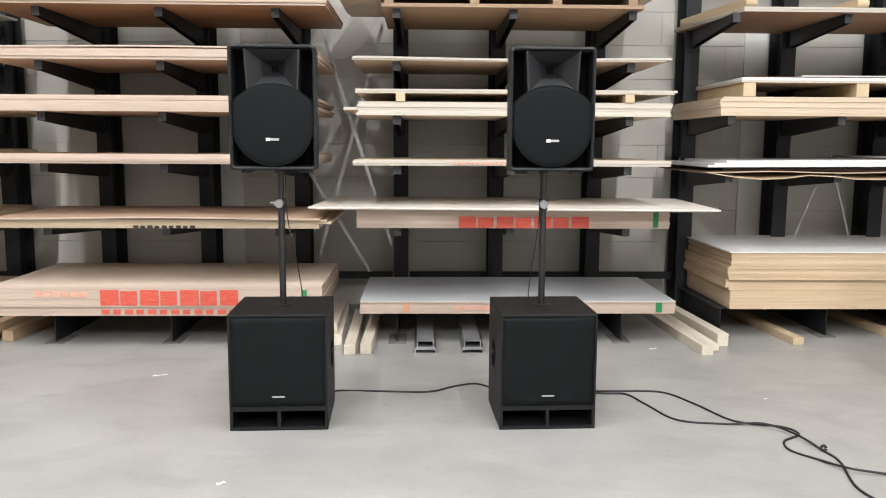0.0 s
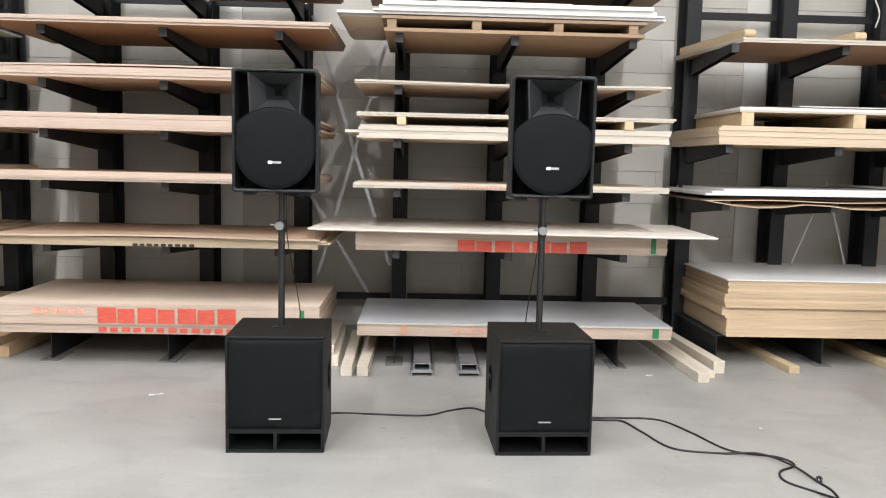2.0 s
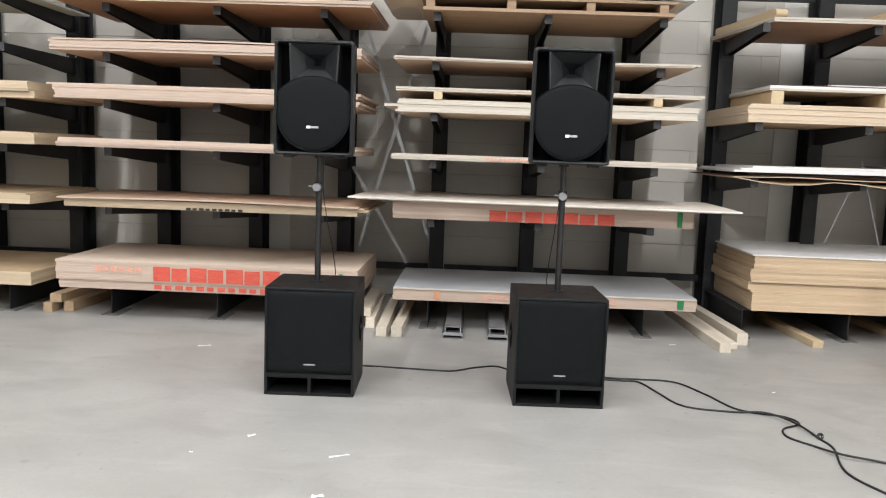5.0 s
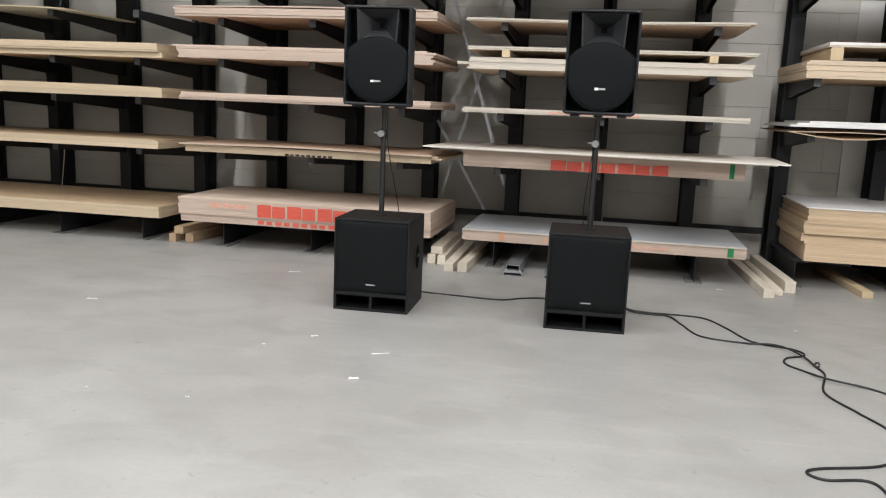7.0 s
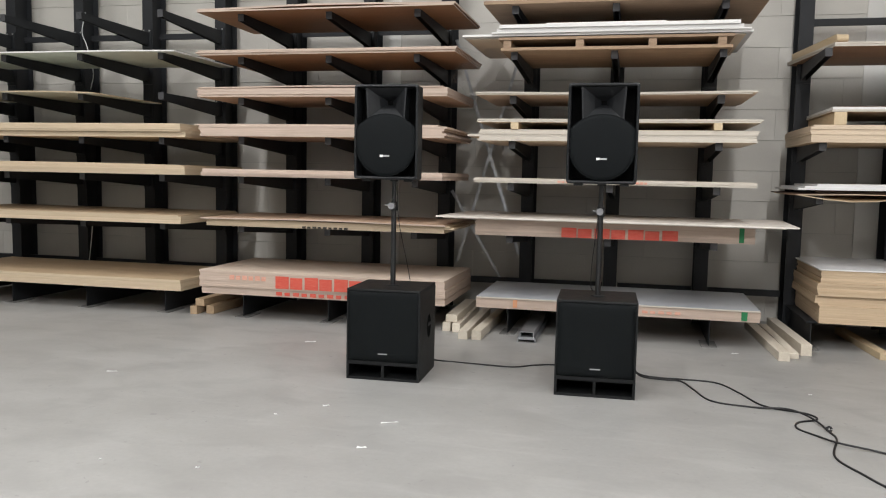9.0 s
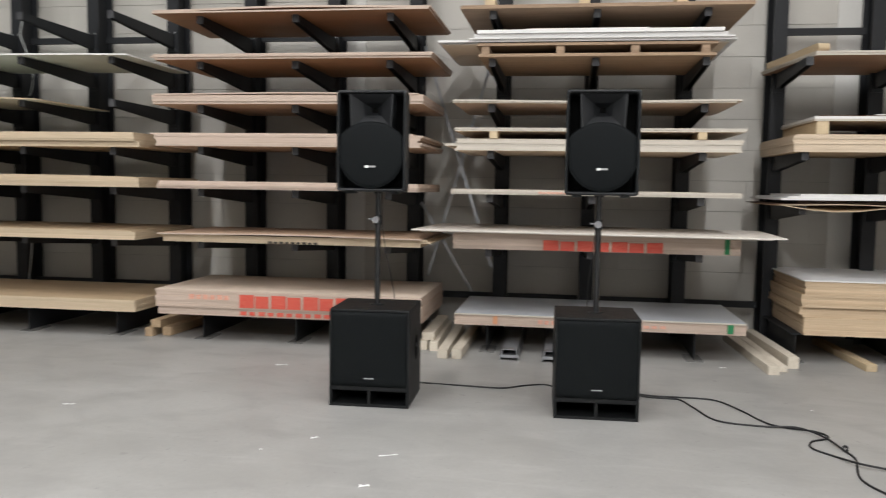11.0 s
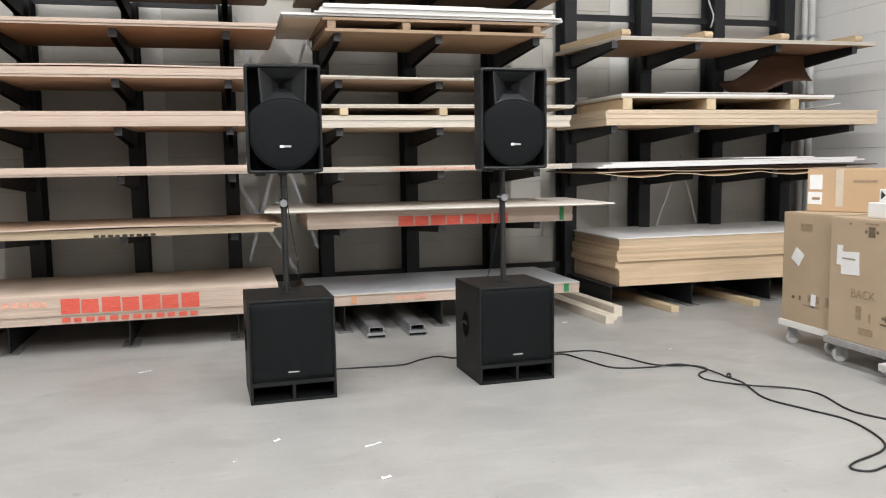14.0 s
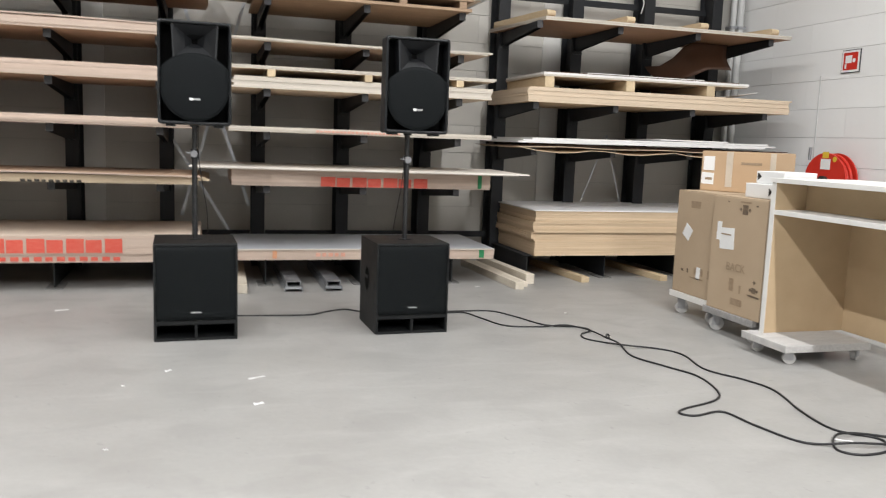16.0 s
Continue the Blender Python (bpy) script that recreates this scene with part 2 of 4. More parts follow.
M_HARDBOARD = material("brown_hardboard", (0.085, 0.036, 0.017), (0.055, 0.025, 0.012), rough=0.6, scale=3)
M_TIMBER = material("sawn_timber", (0.62, 0.495, 0.325), (0.48, 0.365, 0.22), rough=0.7, scale=1.5, stretch=(9, 1, 9), bump=0.12, bump_scale=14, fine=0.5, vary=0.1)
M_TIMBER_B = material("brown_weathered_timber", (0.47, 0.345, 0.215), (0.33, 0.23, 0.14), rough=0.75, scale=1.5, stretch=(9, 1, 9), bump=0.15, bump_scale=14, fine=0.5, vary=0.1)
M_TIMBER_G = material("weathered_timber", (0.70, 0.64, 0.54), (0.55, 0.48, 0.38), rough=0.75, scale=1.5, stretch=(9, 1, 9), bump=0.15, bump_scale=14, fine=0.5, vary=0.1)
M_RED_INK = material("red_stencil_ink", (0.56, 0.045, 0.03), (0.62, 0.14, 0.09), rough=0.7, scale=9, stretch=(1, 1, 8), fine=0.6, bump_scale=30)
M_FADED_INK = material("faded_red_ink", (0.62, 0.24, 0.17), (0.70, 0.45, 0.34), rough=0.75, scale=12, stretch=(1, 1, 5), fine=0.5, bump_scale=30)
M_GREEN_INK = material("green_paint_mark", (0.02, 0.22, 0.08), rough=0.7)
M_ORANGE_INK = material("orange_paint_mark", (0.66, 0.28, 0.13), (0.60, 0.36, 0.22), rough=0.7)
M_BLACK_INK = material("black_ink", (0.03, 0.025, 0.02), rough=0.8)
M_SUB = material("black_textured_paint", (0.0095, 0.0102, 0.0106), (0.007, 0.0076, 0.008), rough=0.5, spec=0.22, scale=14, bump=0.5, bump_scale=380, fine=0.5)
M_GRILLE = material("black_grille_cloth", (0.0048, 0.0064, 0.0072), (0.0033, 0.0044, 0.005), rough=0.75, scale=5, bump=0.6, bump_scale=420, fine=0.5, spec=0.16)
M_CONE = material("grey_paper_cone", (0.55, 0.57, 0.58), (0.42, 0.44, 0.45), rough=0.6, scale=12)
M_MESH = material("perforated_grille", (0.0042, 0.0060, 0.0066), (0.0028, 0.0041, 0.0046), rough=0.7, scale=5, bump=0.6, bump_scale=420, fine=0.5, spec=0.18)
M_MESH.node_tree.nodes["Principled BSDF"].inputs["Alpha"].default_value = 0.88
# near-black that puts the shade of a recess into the colour
M_RECESS_SHADE = material("recess_shade_black", (0.002, 0.002, 0.002), rough=0.9, spec=0.1)
M_PLASTIC = material("moulded_black_plastic", (0.015, 0.0165, 0.018), (0.011, 0.012, 0.013), rough=0.5, spec=0.3, scale=10, bump=0.3, bump_scale=300, fine=0.5)
M_HORN = material("satin_black_horn", (0.013, 0.014, 0.0155), rough=0.42, spec=0.35, scale=10)
M_POLE = material("black_pole", (0.012, 0.012, 0.013), rough=0.35)
M_KNOB = material("grey_clamp_knob", (0.25, 0.25, 0.26), rough=0.5)
M_BADGE_G = material("grey_badge", (0.42, 0.42, 0.42), rough=0.45, metal=0.3)
M_CABLE = material("black_rubber_cable", (0.012, 0.012, 0.013), rough=0.5)
M_CARD = material("brown_cardboard", (0.45, 0.345, 0.235), (0.40, 0.30, 0.20), rough=0.8, scale=2.5, stretch=(1, 1, 1), bump=0.1, bump_scale=130, vary=0.04)
M_CARD2 = material("light_cardboard", (0.52, 0.36, 0.22), (0.47, 0.32, 0.19), rough=0.75, scale=2.5, bump=0.08, bump_scale=130)
M_TAPE = material("packing_tape", (0.60, 0.52, 0.42), rough=0.3)
M_PAPER = material("white_paper", (0.80, 0.80, 0.79), (0.74, 0.74, 0.73), rough=0.7)
M_PRINT = material("faded_print", (0.26, 0.185, 0.115), (0.34, 0.25, 0.165), rough=0.8, scale=30)
M_CARD_INK = material("dark_carton_print", (0.085, 0.06, 0.04), (0.20, 0.145, 0.095), rough=0.8, scale=40)
M_WHITE = material("white_melamine", (0.78, 0.77, 0.74), (0.74, 0.73, 0.70), rough=0.4, scale=2)
M_CHIP = material("raw_chipboard", (0.56, 0.42, 0.26), (0.49, 0.36, 0.22), rough=0.75, scale=5, bump=0.1, bump_scale=180)
M_DOLLY = material("scuffed_dolly_board", (0.58, 0.57, 0.55), (0.42, 0.41, 0.40), rough=0.6, scale=4, stretch=(1, 4, 1), fine=0.5)
M_DOLLY_D = material("worn_grey_dolly_board", (0.36, 0.35, 0.34), (0.22, 0.215, 0.21), rough=0.65, scale=5, stretch=(1, 4, 1), fine=0.5)
M_WHEEL = material("grey_caster_wheel", (0.55, 0.54, 0.52), (0.42, 0.41, 0.40), rough=0.5, scale=20)
M_FORK = material("zinc_fork", (0.42, 0.42, 0.43), rough=0.4, metal=0.8)
M_RED = material("red_enamel", (0.62, 0.035, 0.02), (0.55, 0.03, 0.018), rough=0.35)
M_YELLOW = material("yellow_sticker", (0.8, 0.55, 0.05), rough=0.6)
M_PIPE = material("grey_white_pipe", (0.60, 0.61, 0.60), rough=0.4)
M_LAMP = bpy.data.materials.new("lamp_diffuser")
M_LAMP.use_nodes = True
M_LAMP.node_tree.nodes["Principled BSDF"].inputs["Emission Color"].default_value = (1.0, 0.95, 0.88, 1)
M_LAMP.node_tree.nodes["Principled BSDF"].inputs["Emission Strength"].default_value = 6.0

# ---- structure ----
X0, Y0 = -14.0, -15.0
tagged(link("floor", boxed(X0, WALL_X, Y0, WALL_Y, -0.2, 0.0), M_FLOOR), "smooth grey polished concrete warehouse floor", "floor", kind="structure")
# unseen ceiling, added to close the room and kept pale to bounce light
tagged(link("ceiling", boxed(X0 - 0.2, WALL_X + 0.2, Y0 - 0.2, WALL_Y + 0.2, CEIL, CEIL + 0.2), M_CEIL), "unseen pale ceiling added to close the room and bounce light", "ceiling", kind="structure")
wall_n = tagged(link("wall_north", boxed(X0, WALL_X + 0.2, WALL_Y, WALL_Y + 0.2, -0.2, CEIL), M_JOINT), "unseen grey-white wall added to close the room behind the racks", "wall", kind="structure")
wall_e = tagged(link("wall_east", boxed(WALL_X, WALL_X + 0.2, Y0, WALL_Y, -0.2, CEIL), M_JOINT_E), "white painted block wall with thin joints", "wall", kind="structure")
# unseen west and south walls, added to close the room and return light
tagged(link("wall_west", boxed(X0 - 0.2, X0, Y0, WALL_Y, -0.2, CEIL), M_BLOCK), "unseen grey-white wall added to close the room", "wall", kind="structure")
tagged(link("wall_south", boxed(X0 - 0.2, WALL_X + 0.2, Y0 - 0.2, Y0, -0.2, CEIL), M_BLOCK), "unseen grey-white wall added to close the room", "wall", kind="structure")

for tx in (-1.93, 3.15):
    tagged(link("trim", boxed(tx, tx + 0.28, WALL_Y - 0.03, WALL_Y - 0.0125, 0.0, CEIL - 0.001, 0.003), M_PILASTER), "pale flat wall column behind the rack", "trim", kind="structure")
tagged(link("trim", boxed(WALL_X - 0.016, WALL_X - 0.0125, 6.540, 6.552, 0.0, 2.25), M_JOINT_E), "thin grey movement joint in the painted wall", "trim", kind="structure")

# ---- lamps ----
for lx, ly, ll, share in LAMP_SPOTS:
    hl = ll / 2
    lamp = thing("ceiling_lamp", (lx, ly, LAMP_Z), "long white linear warehouse lamp under the ceiling", "lamp", "ceiling lamps")
    part("housing", boxed(-0.09, 0.09, -hl, hl, 0.02, 0.10, 0.01), M_WHITE, lamp)
    part("diffuser", boxed(-0.07, 0.07, -hl + 0.03, hl - 0.03, 0.0, 0.018), M_LAMP, lamp)
    for sy in (-hl + 0.3, hl - 0.3):
        part("hanger", rod(bmesh.new(), (0, sy, 0.1), (0, sy, CEIL - LAMP_Z), 0.006, 8), M_GALV, lamp)
    li = bpy.data.lights.new("lamp_light", "AREA")
    li.shape, li.size, li.size_y, li.energy, li.color = "RECTANGLE", 0.14, ll - 0.06, LAMP_POWER * share, LAMP_TINT
    lo = new("lamp_light", li)
    lo.parent = lamp
    lo.matrix_basis = pose(0, 0, -0.015)

# ---- cantilever racks ----
LEVELS_A = [0.925, 1.412, 1.80, 2.18, 2.575, 2.985]
LEVELS_M = [0.925, 1.405, 1.785, 2.19, 2.58, 2.985]
UP_Y = 7.62        # front face of the uprights
TIP_Y = 6.42       # arm tips


def rack(xs, levels, label, top=4.6, tip=TIP_Y):
    th = thing("cantilever_rack", (xs[0], UP_Y, 0), label, "rack", "cantilever racks along the wall")
    for x in xs:
        dx = x - xs[0]
        f, wv, d = 0.066, 0.006, 0.28
        q = [(f, 0), (f, 0.014), (wv, 0.014), (wv, d - 0.014), (f, d - 0.014), (f, d)]
        bm = prism(bmesh.new(), [(dx + u, -v) for u, v in q] + [(dx - u, -v) for u, v in q[::-1]], 0.0, -top)
        bmesh.ops.transform(bm, matrix=Matrix(((1, 0, 0, 0), (0, 0, -1, 0), (0, -1, 0, 0), (0, 0, 0, 1))), verts=bm.verts[:])
        bmesh.ops.recalc_face_normals(bm, faces=bm.faces[:])
        part("upright", bm, M_STEEL, th)
        fy = tip - UP_Y + 0.03
        bm = bmesh.new()
        box(bm, dx - 0.004, dx + 0.004, fy, -0.002, 0.009, 0.235)
        box(bm, dx - 0.045, dx + 0.045, fy, -0.002, 0.235, 0.247)
        foot = part("base_foot", bm, M_STEEL, th)
        part("foot_plate", boxed(dx - 0.07, dx + 0.07, fy - 0.05, fy + 0.25, 0.0, 0.0085, 0.002), M_FOOT, foot, "worn grey floor plate")
        for z in levels:
            bm = bmesh.new()
            ty = tip - UP_Y
            side = [(ty, z - 0.065), (ty, z), (-0.016, z), (-0.016, z - 0.15)]
            for s in (-1, 1):
                x_in, x_out = dx + s * 0.022, dx + s * 0.028
                a = [bm.verts.new((x_in, q[0], q[1])) for q in side]
                b = [bm.verts.new((x_out, q[0], q[1])) for q in side]
                bm.faces.new(a)
                bm.faces.new(b[::-1])
                for k in range(4):
                    bm.faces.new((a[k], b[k], b[(k + 1) % 4], a[(k + 1) % 4]))
            box(bm, dx - 0.022, dx + 0.022, ty, -0.016, z - 0.008, z - 0.001)
            box(bm, dx - 0.06, dx + 0.06, -0.016, -0.001, z - 0.18, z + 0.04)
            bmesh.ops.recalc_face_normals(bm, faces=bm.faces[:])
            arm = part("arm", bm, M_STEEL, th)
            part("end_cap", boxed(dx - 0.03, dx + 0.03, ty - 0.006, ty - 0.0005, z - 0.068, z + 0.004), M_ARM_END, arm, "worn grey end plate")
            for s in (-1, 1):
                part("bolt", rod(bmesh.new(), (dx + s * 0.038, -0.018, z + 0.02), (dx + s * 0.038, -0.026, z + 0.02), 0.009, 6), M_BOLT, arm)
    for xa, xb in zip(xs, xs[1:]):
        for z in (0.33, 3.02):
            part("cross_bar", boxed(xa - xs[0] + 0.08, xb - xs[0] - 0.08, 0.12, 0.16, z - 0.03, z + 0.035), M_STEEL, th)
    return th


RL = [-7.40, -6.50, -5.55, -4.63, -3.70]
RA = [-2.82, -1.91, -1.04]
RM = [-0.13, 0.755, 1.665]
RR = [2.53, 3.42, 4.33, 5.24]
rack_l = rack(RL, [0.925, 1.415, 1.788, 2.235, 2.635, 3.05], "black steel cantilever rack loaded with pine plywood, upper arms empty")
rack_a = rack(RA, LEVELS_A, "black steel cantilever rack loaded with reddish plywood sheets")
rack_m = rack(RM, LEVELS_M, "black steel cantilever rack loaded with pale birch sheets")
rack_r = rack(RR, [1.345, 1.805, 2.60], "black steel cantilever rack loaded with fibreboard and laminate sheets", tip=6.6)
# bars and crossed strips that tie the racks together
for th, xa, xb, xo in ((rack_l, -3.70, -2.82, RL[0]), (rack_a, -1.04, -0.13, RA[0]), (rack_m, 1.665, 2.53, RM[0])):
    part("cross_bar", boxed(xa - xo + 0.08, xb - xo - 0.08, 0.12, 0.16, 0.30, 0.365), M_STEEL, th)
for a, b, dy in (((-0.955, 2.92), (-0.22, 0.63), 0.10), ((-0.215, 2.93), (-0.90, 0.52), 0.112), ((-0.98, 1.30), (-0.42, 0.36), 0.124)):
    d = Vector((b[0] - a[0], 0, b[1] - a[1]))
    w = Vector((d.z, 0, -d.x)).normalized() * 0.016
    bm = bmesh.new()
    pa, pb = Vector((a[0] - RA[0], 0, a[1])), Vector((b[0] - RA[0], 0, b[1]))
    prism(bm, [(p.x, p.z) for p in (pa - w, pa + w, pb + w, pb - w)], dy, dy + 0.004)
    part("brace_strip", bm, M_GALV, rack_a, "galvanised diagonal brace strip")

for a, b, dy in (((3.51, 0.42), (3.93, 1.52), 0.10), ((4.24, 0.42), (3.92, 1.52), 0.112)):
    d = Vector((b[0] - a[0], 0, b[1] - a[1]))
    w = Vector((d.z, 0, -d.x)).normalized() * 0.008
    pa, pb = Vector((a[0] - RR[0], 0, a[1])), Vector((b[0] - RR[0], 0, b[1]))
    part("brace_strip", prism(bmesh.new(), [(p.x, p.z) for p in (pa - w, pa + w, pb + w, pb - w)], dy, dy + 0.004), M_GALV, rack_r, "galvanised diagonal brace strip")

# ---- sheet stacks ----
rng = random.Random(7)


def stack(name, label, x0, x1, y0, depth, z0, sheets, faces, group="", jitter=0.006, turn=0.0, category="plywood"):
    """sheets: thicknesses from below, or (thickness, dx0, dx1, dy, materials, bend)."""
    th = thing(name, (x0, y0, z0 + 0.001), label, category, group, turn=turn)
    z = 0.0
    for s in sheets:
        t, a, b, dy, mats, bend = (s, 0, 0, 0, None, None) if isinstance(s, float) else (list(s) + [None] * 6)[:6]
        a, b, dy = (a or 0) + rng.uniform(-jitter, jitter), (b or 0) + rng.uniform(-jitter, jitter), (dy or 0) + rng.uniform(-jitter, jitter) * 0.6
        ob = part("sheet", board(x1 - x0 + b - a, depth, t - 0.0005, bend), mats or faces, th)
        ob.location = (a, dy, z)
        z += t
    th["height"] = z
    return th


def mark(th, name, mat, shapes, y=-0.0068, label=""):
    """Flat prints on a stack's front edge, each an outline of (x, z) from the thing's origin."""
    for o in shapes:
        part(name, prism(bmesh.new(), o, y, y + 0.003), mat, th, label)


def rect(xa, xb, za, zb):
    return [(xa, za), (xb, za), (xb, zb), (xa, zb)]


def blocks(xa, xb, za, zb, n, gap=0.07):
    """A row of plain stencilled bars, every other one slightly narrower and lower."""
    w, h = (xb - xa) / n, zb - za
    return [rect(xa + i * w, xa + (i + 1 - gap - 0.08 * (i % 2)) * w, za, zb - 0.08 * h * (i % 2)) for i in range(n)]


OK, BI, PI = [M_OKOUME, M_OKOUME_E], [M_BIRCH, M_BIRCH_E], [M_PINE, M_PINE_E]
OD = [M_OKOUME_D, M_OKOUME_E]
MD, LA = [M_MDF, M_MDF_E], [M_LAM, M_LAM_E]
sag = lambda a: (lambda u, v: -a * math.sin(math.pi * u) ** 2 * (1 - v))
tipdrop = lambda a: (lambda u, v: -a * max(0.0, u - 0.6) ** 2 * 6.0)

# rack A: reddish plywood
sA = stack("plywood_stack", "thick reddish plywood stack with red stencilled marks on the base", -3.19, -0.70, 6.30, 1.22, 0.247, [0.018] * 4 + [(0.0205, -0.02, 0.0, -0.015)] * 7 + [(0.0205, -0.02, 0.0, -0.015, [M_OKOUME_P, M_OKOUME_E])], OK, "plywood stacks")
mark(sA, "red_stencil", M_RED_INK, blocks(0.80, 1.86, 0.085, 0.205, 7, 0.09), -0.0225, "red stencilled maker's blocks")
mark(sA, "red_stencil", M_FADED_INK, blocks(0.31, 0.72, 0.150, 0.195, 6, 0.25), -0.0225, "faint red stencilled characters")
mark(sA, "red_stencil", M_RED_INK, blocks(0.80, 1.86, 0.015, 0.05, 12, 0.3), -0.0085, "small red stencilled line")
mark(sA, "paint_mark", M_GREEN_INK, [rect(2.335, 2.37, 0.075, 0.205)], -0.0225, "green paint stripe")
s2 = stack("plywood_stack", "reddish plywood stack with an uneven top sheet, on rack arms", -3.14, -0.72, 6.30, 1.22, 0.925, [0.018, 0.018, (0.018, 0.0, 0.09), (0.014, -0.02, 0.06, -0.02, PI), (0.012, -0.04, 0.02, -0.06, OK, sag(-0.012))], PI, "plywood stacks", 0.012)
mark(s2, "black_stencil", M_BLACK_INK, blocks(1.02, 1.50, 0.002, 0.022, 9, 0.3), -0.0115, "dark stencilled line")
stack("plywood_stack", "few reddish plywood sheets on rack arms", -3.19, -0.75, 6.30, 1.22, 1.412, [0.018] * 4, OK, "plywood stacks", 0.012)
stack("plywood_stack", "reddish plywood stack with staggered sheets on rack arms", -3.21, -0.74, 6.30, 1.22, 1.80, [0.021, 0.021, 0.021, (0.021, -0.02, -0.02), (0.021, 0.0, 0.03), (0.015, -0.04, -0.06, 0.02)], OK, "plywood stacks", 0.022)
stack("plywood_stack", "warped reddish plywood stack on rack arms", -3.22, -0.70, 6.30, 1.22, 2.18, [0.021, 0.021, (0.021, -0.02, 0.0), (0.018, -0.03, -0.03), (0.012, -0.01, -0.05, 0.0, OK, sag(-0.01))], OK, "plywood stacks", 0.02)
stack("plywood_stack", "thin reddish plywood sheets on rack arms", -3.20, -0.66, 6.28, 1.22, 2.575, [0.018, (0.018, -0.02, 0.03), (0.012, 0, 0.03, 0, OD)], OD, "plywood stacks", 0.015)
stack("plywood_stack", "single bowed reddish plywood sheets on upper rack arms", -3.21, -0.66, 6.28, 1.22, 2.985, [0.015, (0.018, 0, 0, 0, OD, sag(-0.02))], OD, "plywood stacks", 0.015)

# rack L: pine plywood
stack("pine_ply_stack", "pale pine plywood stack lying on the rack base", -6.48, -3.43, 6.30, 1.22, 0.247, [0.0185] * 6, PI, "pine plywood stacks", 0.004)
stack("pine_ply_stack", "pale pine plywood stack on rack arms", -6.48, -3.42, 6.30, 1.22, 0.925, [0.018] * 4 + [(0.014, 0, -0.04)], PI, "pine plywood stacks", 0.006)
stack("pine_ply_stack", "thick pale pine plywood stack on rack arms", -6.48, -3.37, 6.30, 1.22, 1.415, [0.018] * 5 + [(0.018, 0, -0.05, 0.01, None, tipdrop(0.012))], PI, "pine plywood stacks", 0.008)
stack("pine_ply_stack", "thick pale pine plywood stack with recessed end sheets", -6.48, -3.40, 6.30, 1.22, 1.788, [(0.018, 0, 0.02, 0.03)] * 3 + [(0.02, 0, -0.02)] * 4, PI, "pine plywood stacks", 0.006)
stack("pine_ply_stack", "single thin drooping sheet on rack arms", -6.48, -4.40, 6.30, 1.22, 2.237, [(0.012, 0, 0, 0, [M_GREEN, M_PINE_E], tipdrop(0.02))], PI, "pine plywood stacks")
stack("board_sheet", "pale green-grey board sheet across upper rack arms", -6.48, -3.50, 6.32, 1.22, 2.637, [(0.014, 0, 0, 0, [M_GREEN, M_LAM_E], tipdrop(0.012))], LA, "pine plywood stacks", category="board")

# rack M: birch and others
sM = stack("plywood_stack", "plywood stack with grey film top and green paint mark", -0.42, 2.07, 6.38, 1.16, 0.247, [0.018] * 5 + [(0.013, 0, 0.0, -0.008, [M_GREYLAM, M_BIRCH_E])], OK, "plywood stacks", 0.004)
mark(sM, "paint_mark", M_ORANGE_INK, [rect(0.345, 0.385, 0.015, 0.085)], label="orange paint mark")
mark(sM, "red_stencil", M_FADED_INK, blocks(0.74, 1.03, 0.03, 0.065, 5, 0.3), label="small red stencilled line")
mark(sM, "red_stencil", M_FADED_INK, blocks(1.50, 1.85, 0.03, 0.055, 5, 0.3), label="small red stencilled line")
mark(sM, "paint_mark", M_GREEN_INK, [rect(2.335, 2.385, 0.012, 0.088)], label="green paint stripe")
s3 = stack("plywood_stack", "reddish plywood stack with large red stencilled blocks on rack arms", -0.44, 1.99, 6.35, 1.22, 0.925, [0.018] * 8, OK, "plywood stacks", 0.004)
mark(s3, "red_stencil", M_RED_INK, blocks(0.79, 1.81, 0.004, 0.092, 7, 0.09), label="red stencilled maker's blocks")
mark(s3, "paint_mark", M_GREEN_INK, [rect(2.30, 2.34, 0.01, 0.135)], label="green paint stripe")
stack("birch_sheet", "long pale birch sheets overhanging both ends of the stack below", -0.80, 2.30, 6.27, 1.30, 1.072, [(0.009, 0.06, -0.1, 0.03), (0.012, 0, 0, 0)], [M_POPLAR, M_POPLAR_E], "plywood stacks", 0.006, turn=-3.2)
s4 = stack("birch_sheet_stack", "two thin birch plywood sheets with a red print on rack arms", -0.46, 1.985, 6.35, 1.22, 1.405, [0.018, 0.018, 0.009], BI, "birch stacks", 0.008)
mark(s4, "red_stencil", M_FADED_INK, blocks(0.76, 1.55, 0.010, 0.030, 22, 0.25), -0.0092, "faint red stencilled line")
s5 = stack("birch_sheet_stack", "pale birch sheets with staggered ends on rack arms", -0.44, 1.96, 6.35, 1.22, 1.785, [0.018, (0.02, 0.01, 0.0), (0.022, -0.09, 0.01), (0.022, 0.02, 0.02, -0.01), (0.02, 0.03, 0.02)], BI, "birch stacks", 0.01)
for x in (-0.10, 0.77, 1.645):
    sp = thing("spacer_block", (x, 6.34, 1.8885), "small sawn timber spacer between birch sheets", "timber", "timber spacers")
    part("block", boxed(-0.035, 0.035, 0, 1.1, 0, 0.062, 0.004), M_TIMBER, sp)
stack("birch_sheet_stack", "thin birch sheets lying on timber spacers", -0.44, 1.99, 6.34, 1.22, 1.951, [0.012, (0.018, 0, 0.01, 0, [M_OKOUME, M_BIRCH_E])], BI, "birch stacks", 0.008)
stack("birch_sheet_stack", "thin bowed birch sheets on rack arms", -0.46, 1.93, 6.33, 1.22, 2.193, [(0.012, 0, -0.02, 0.0, None, sag(0.008)), (0.015, 0, 0.02, -0.01, None, sag(0.012))], BI, "birch stacks", 0.006)
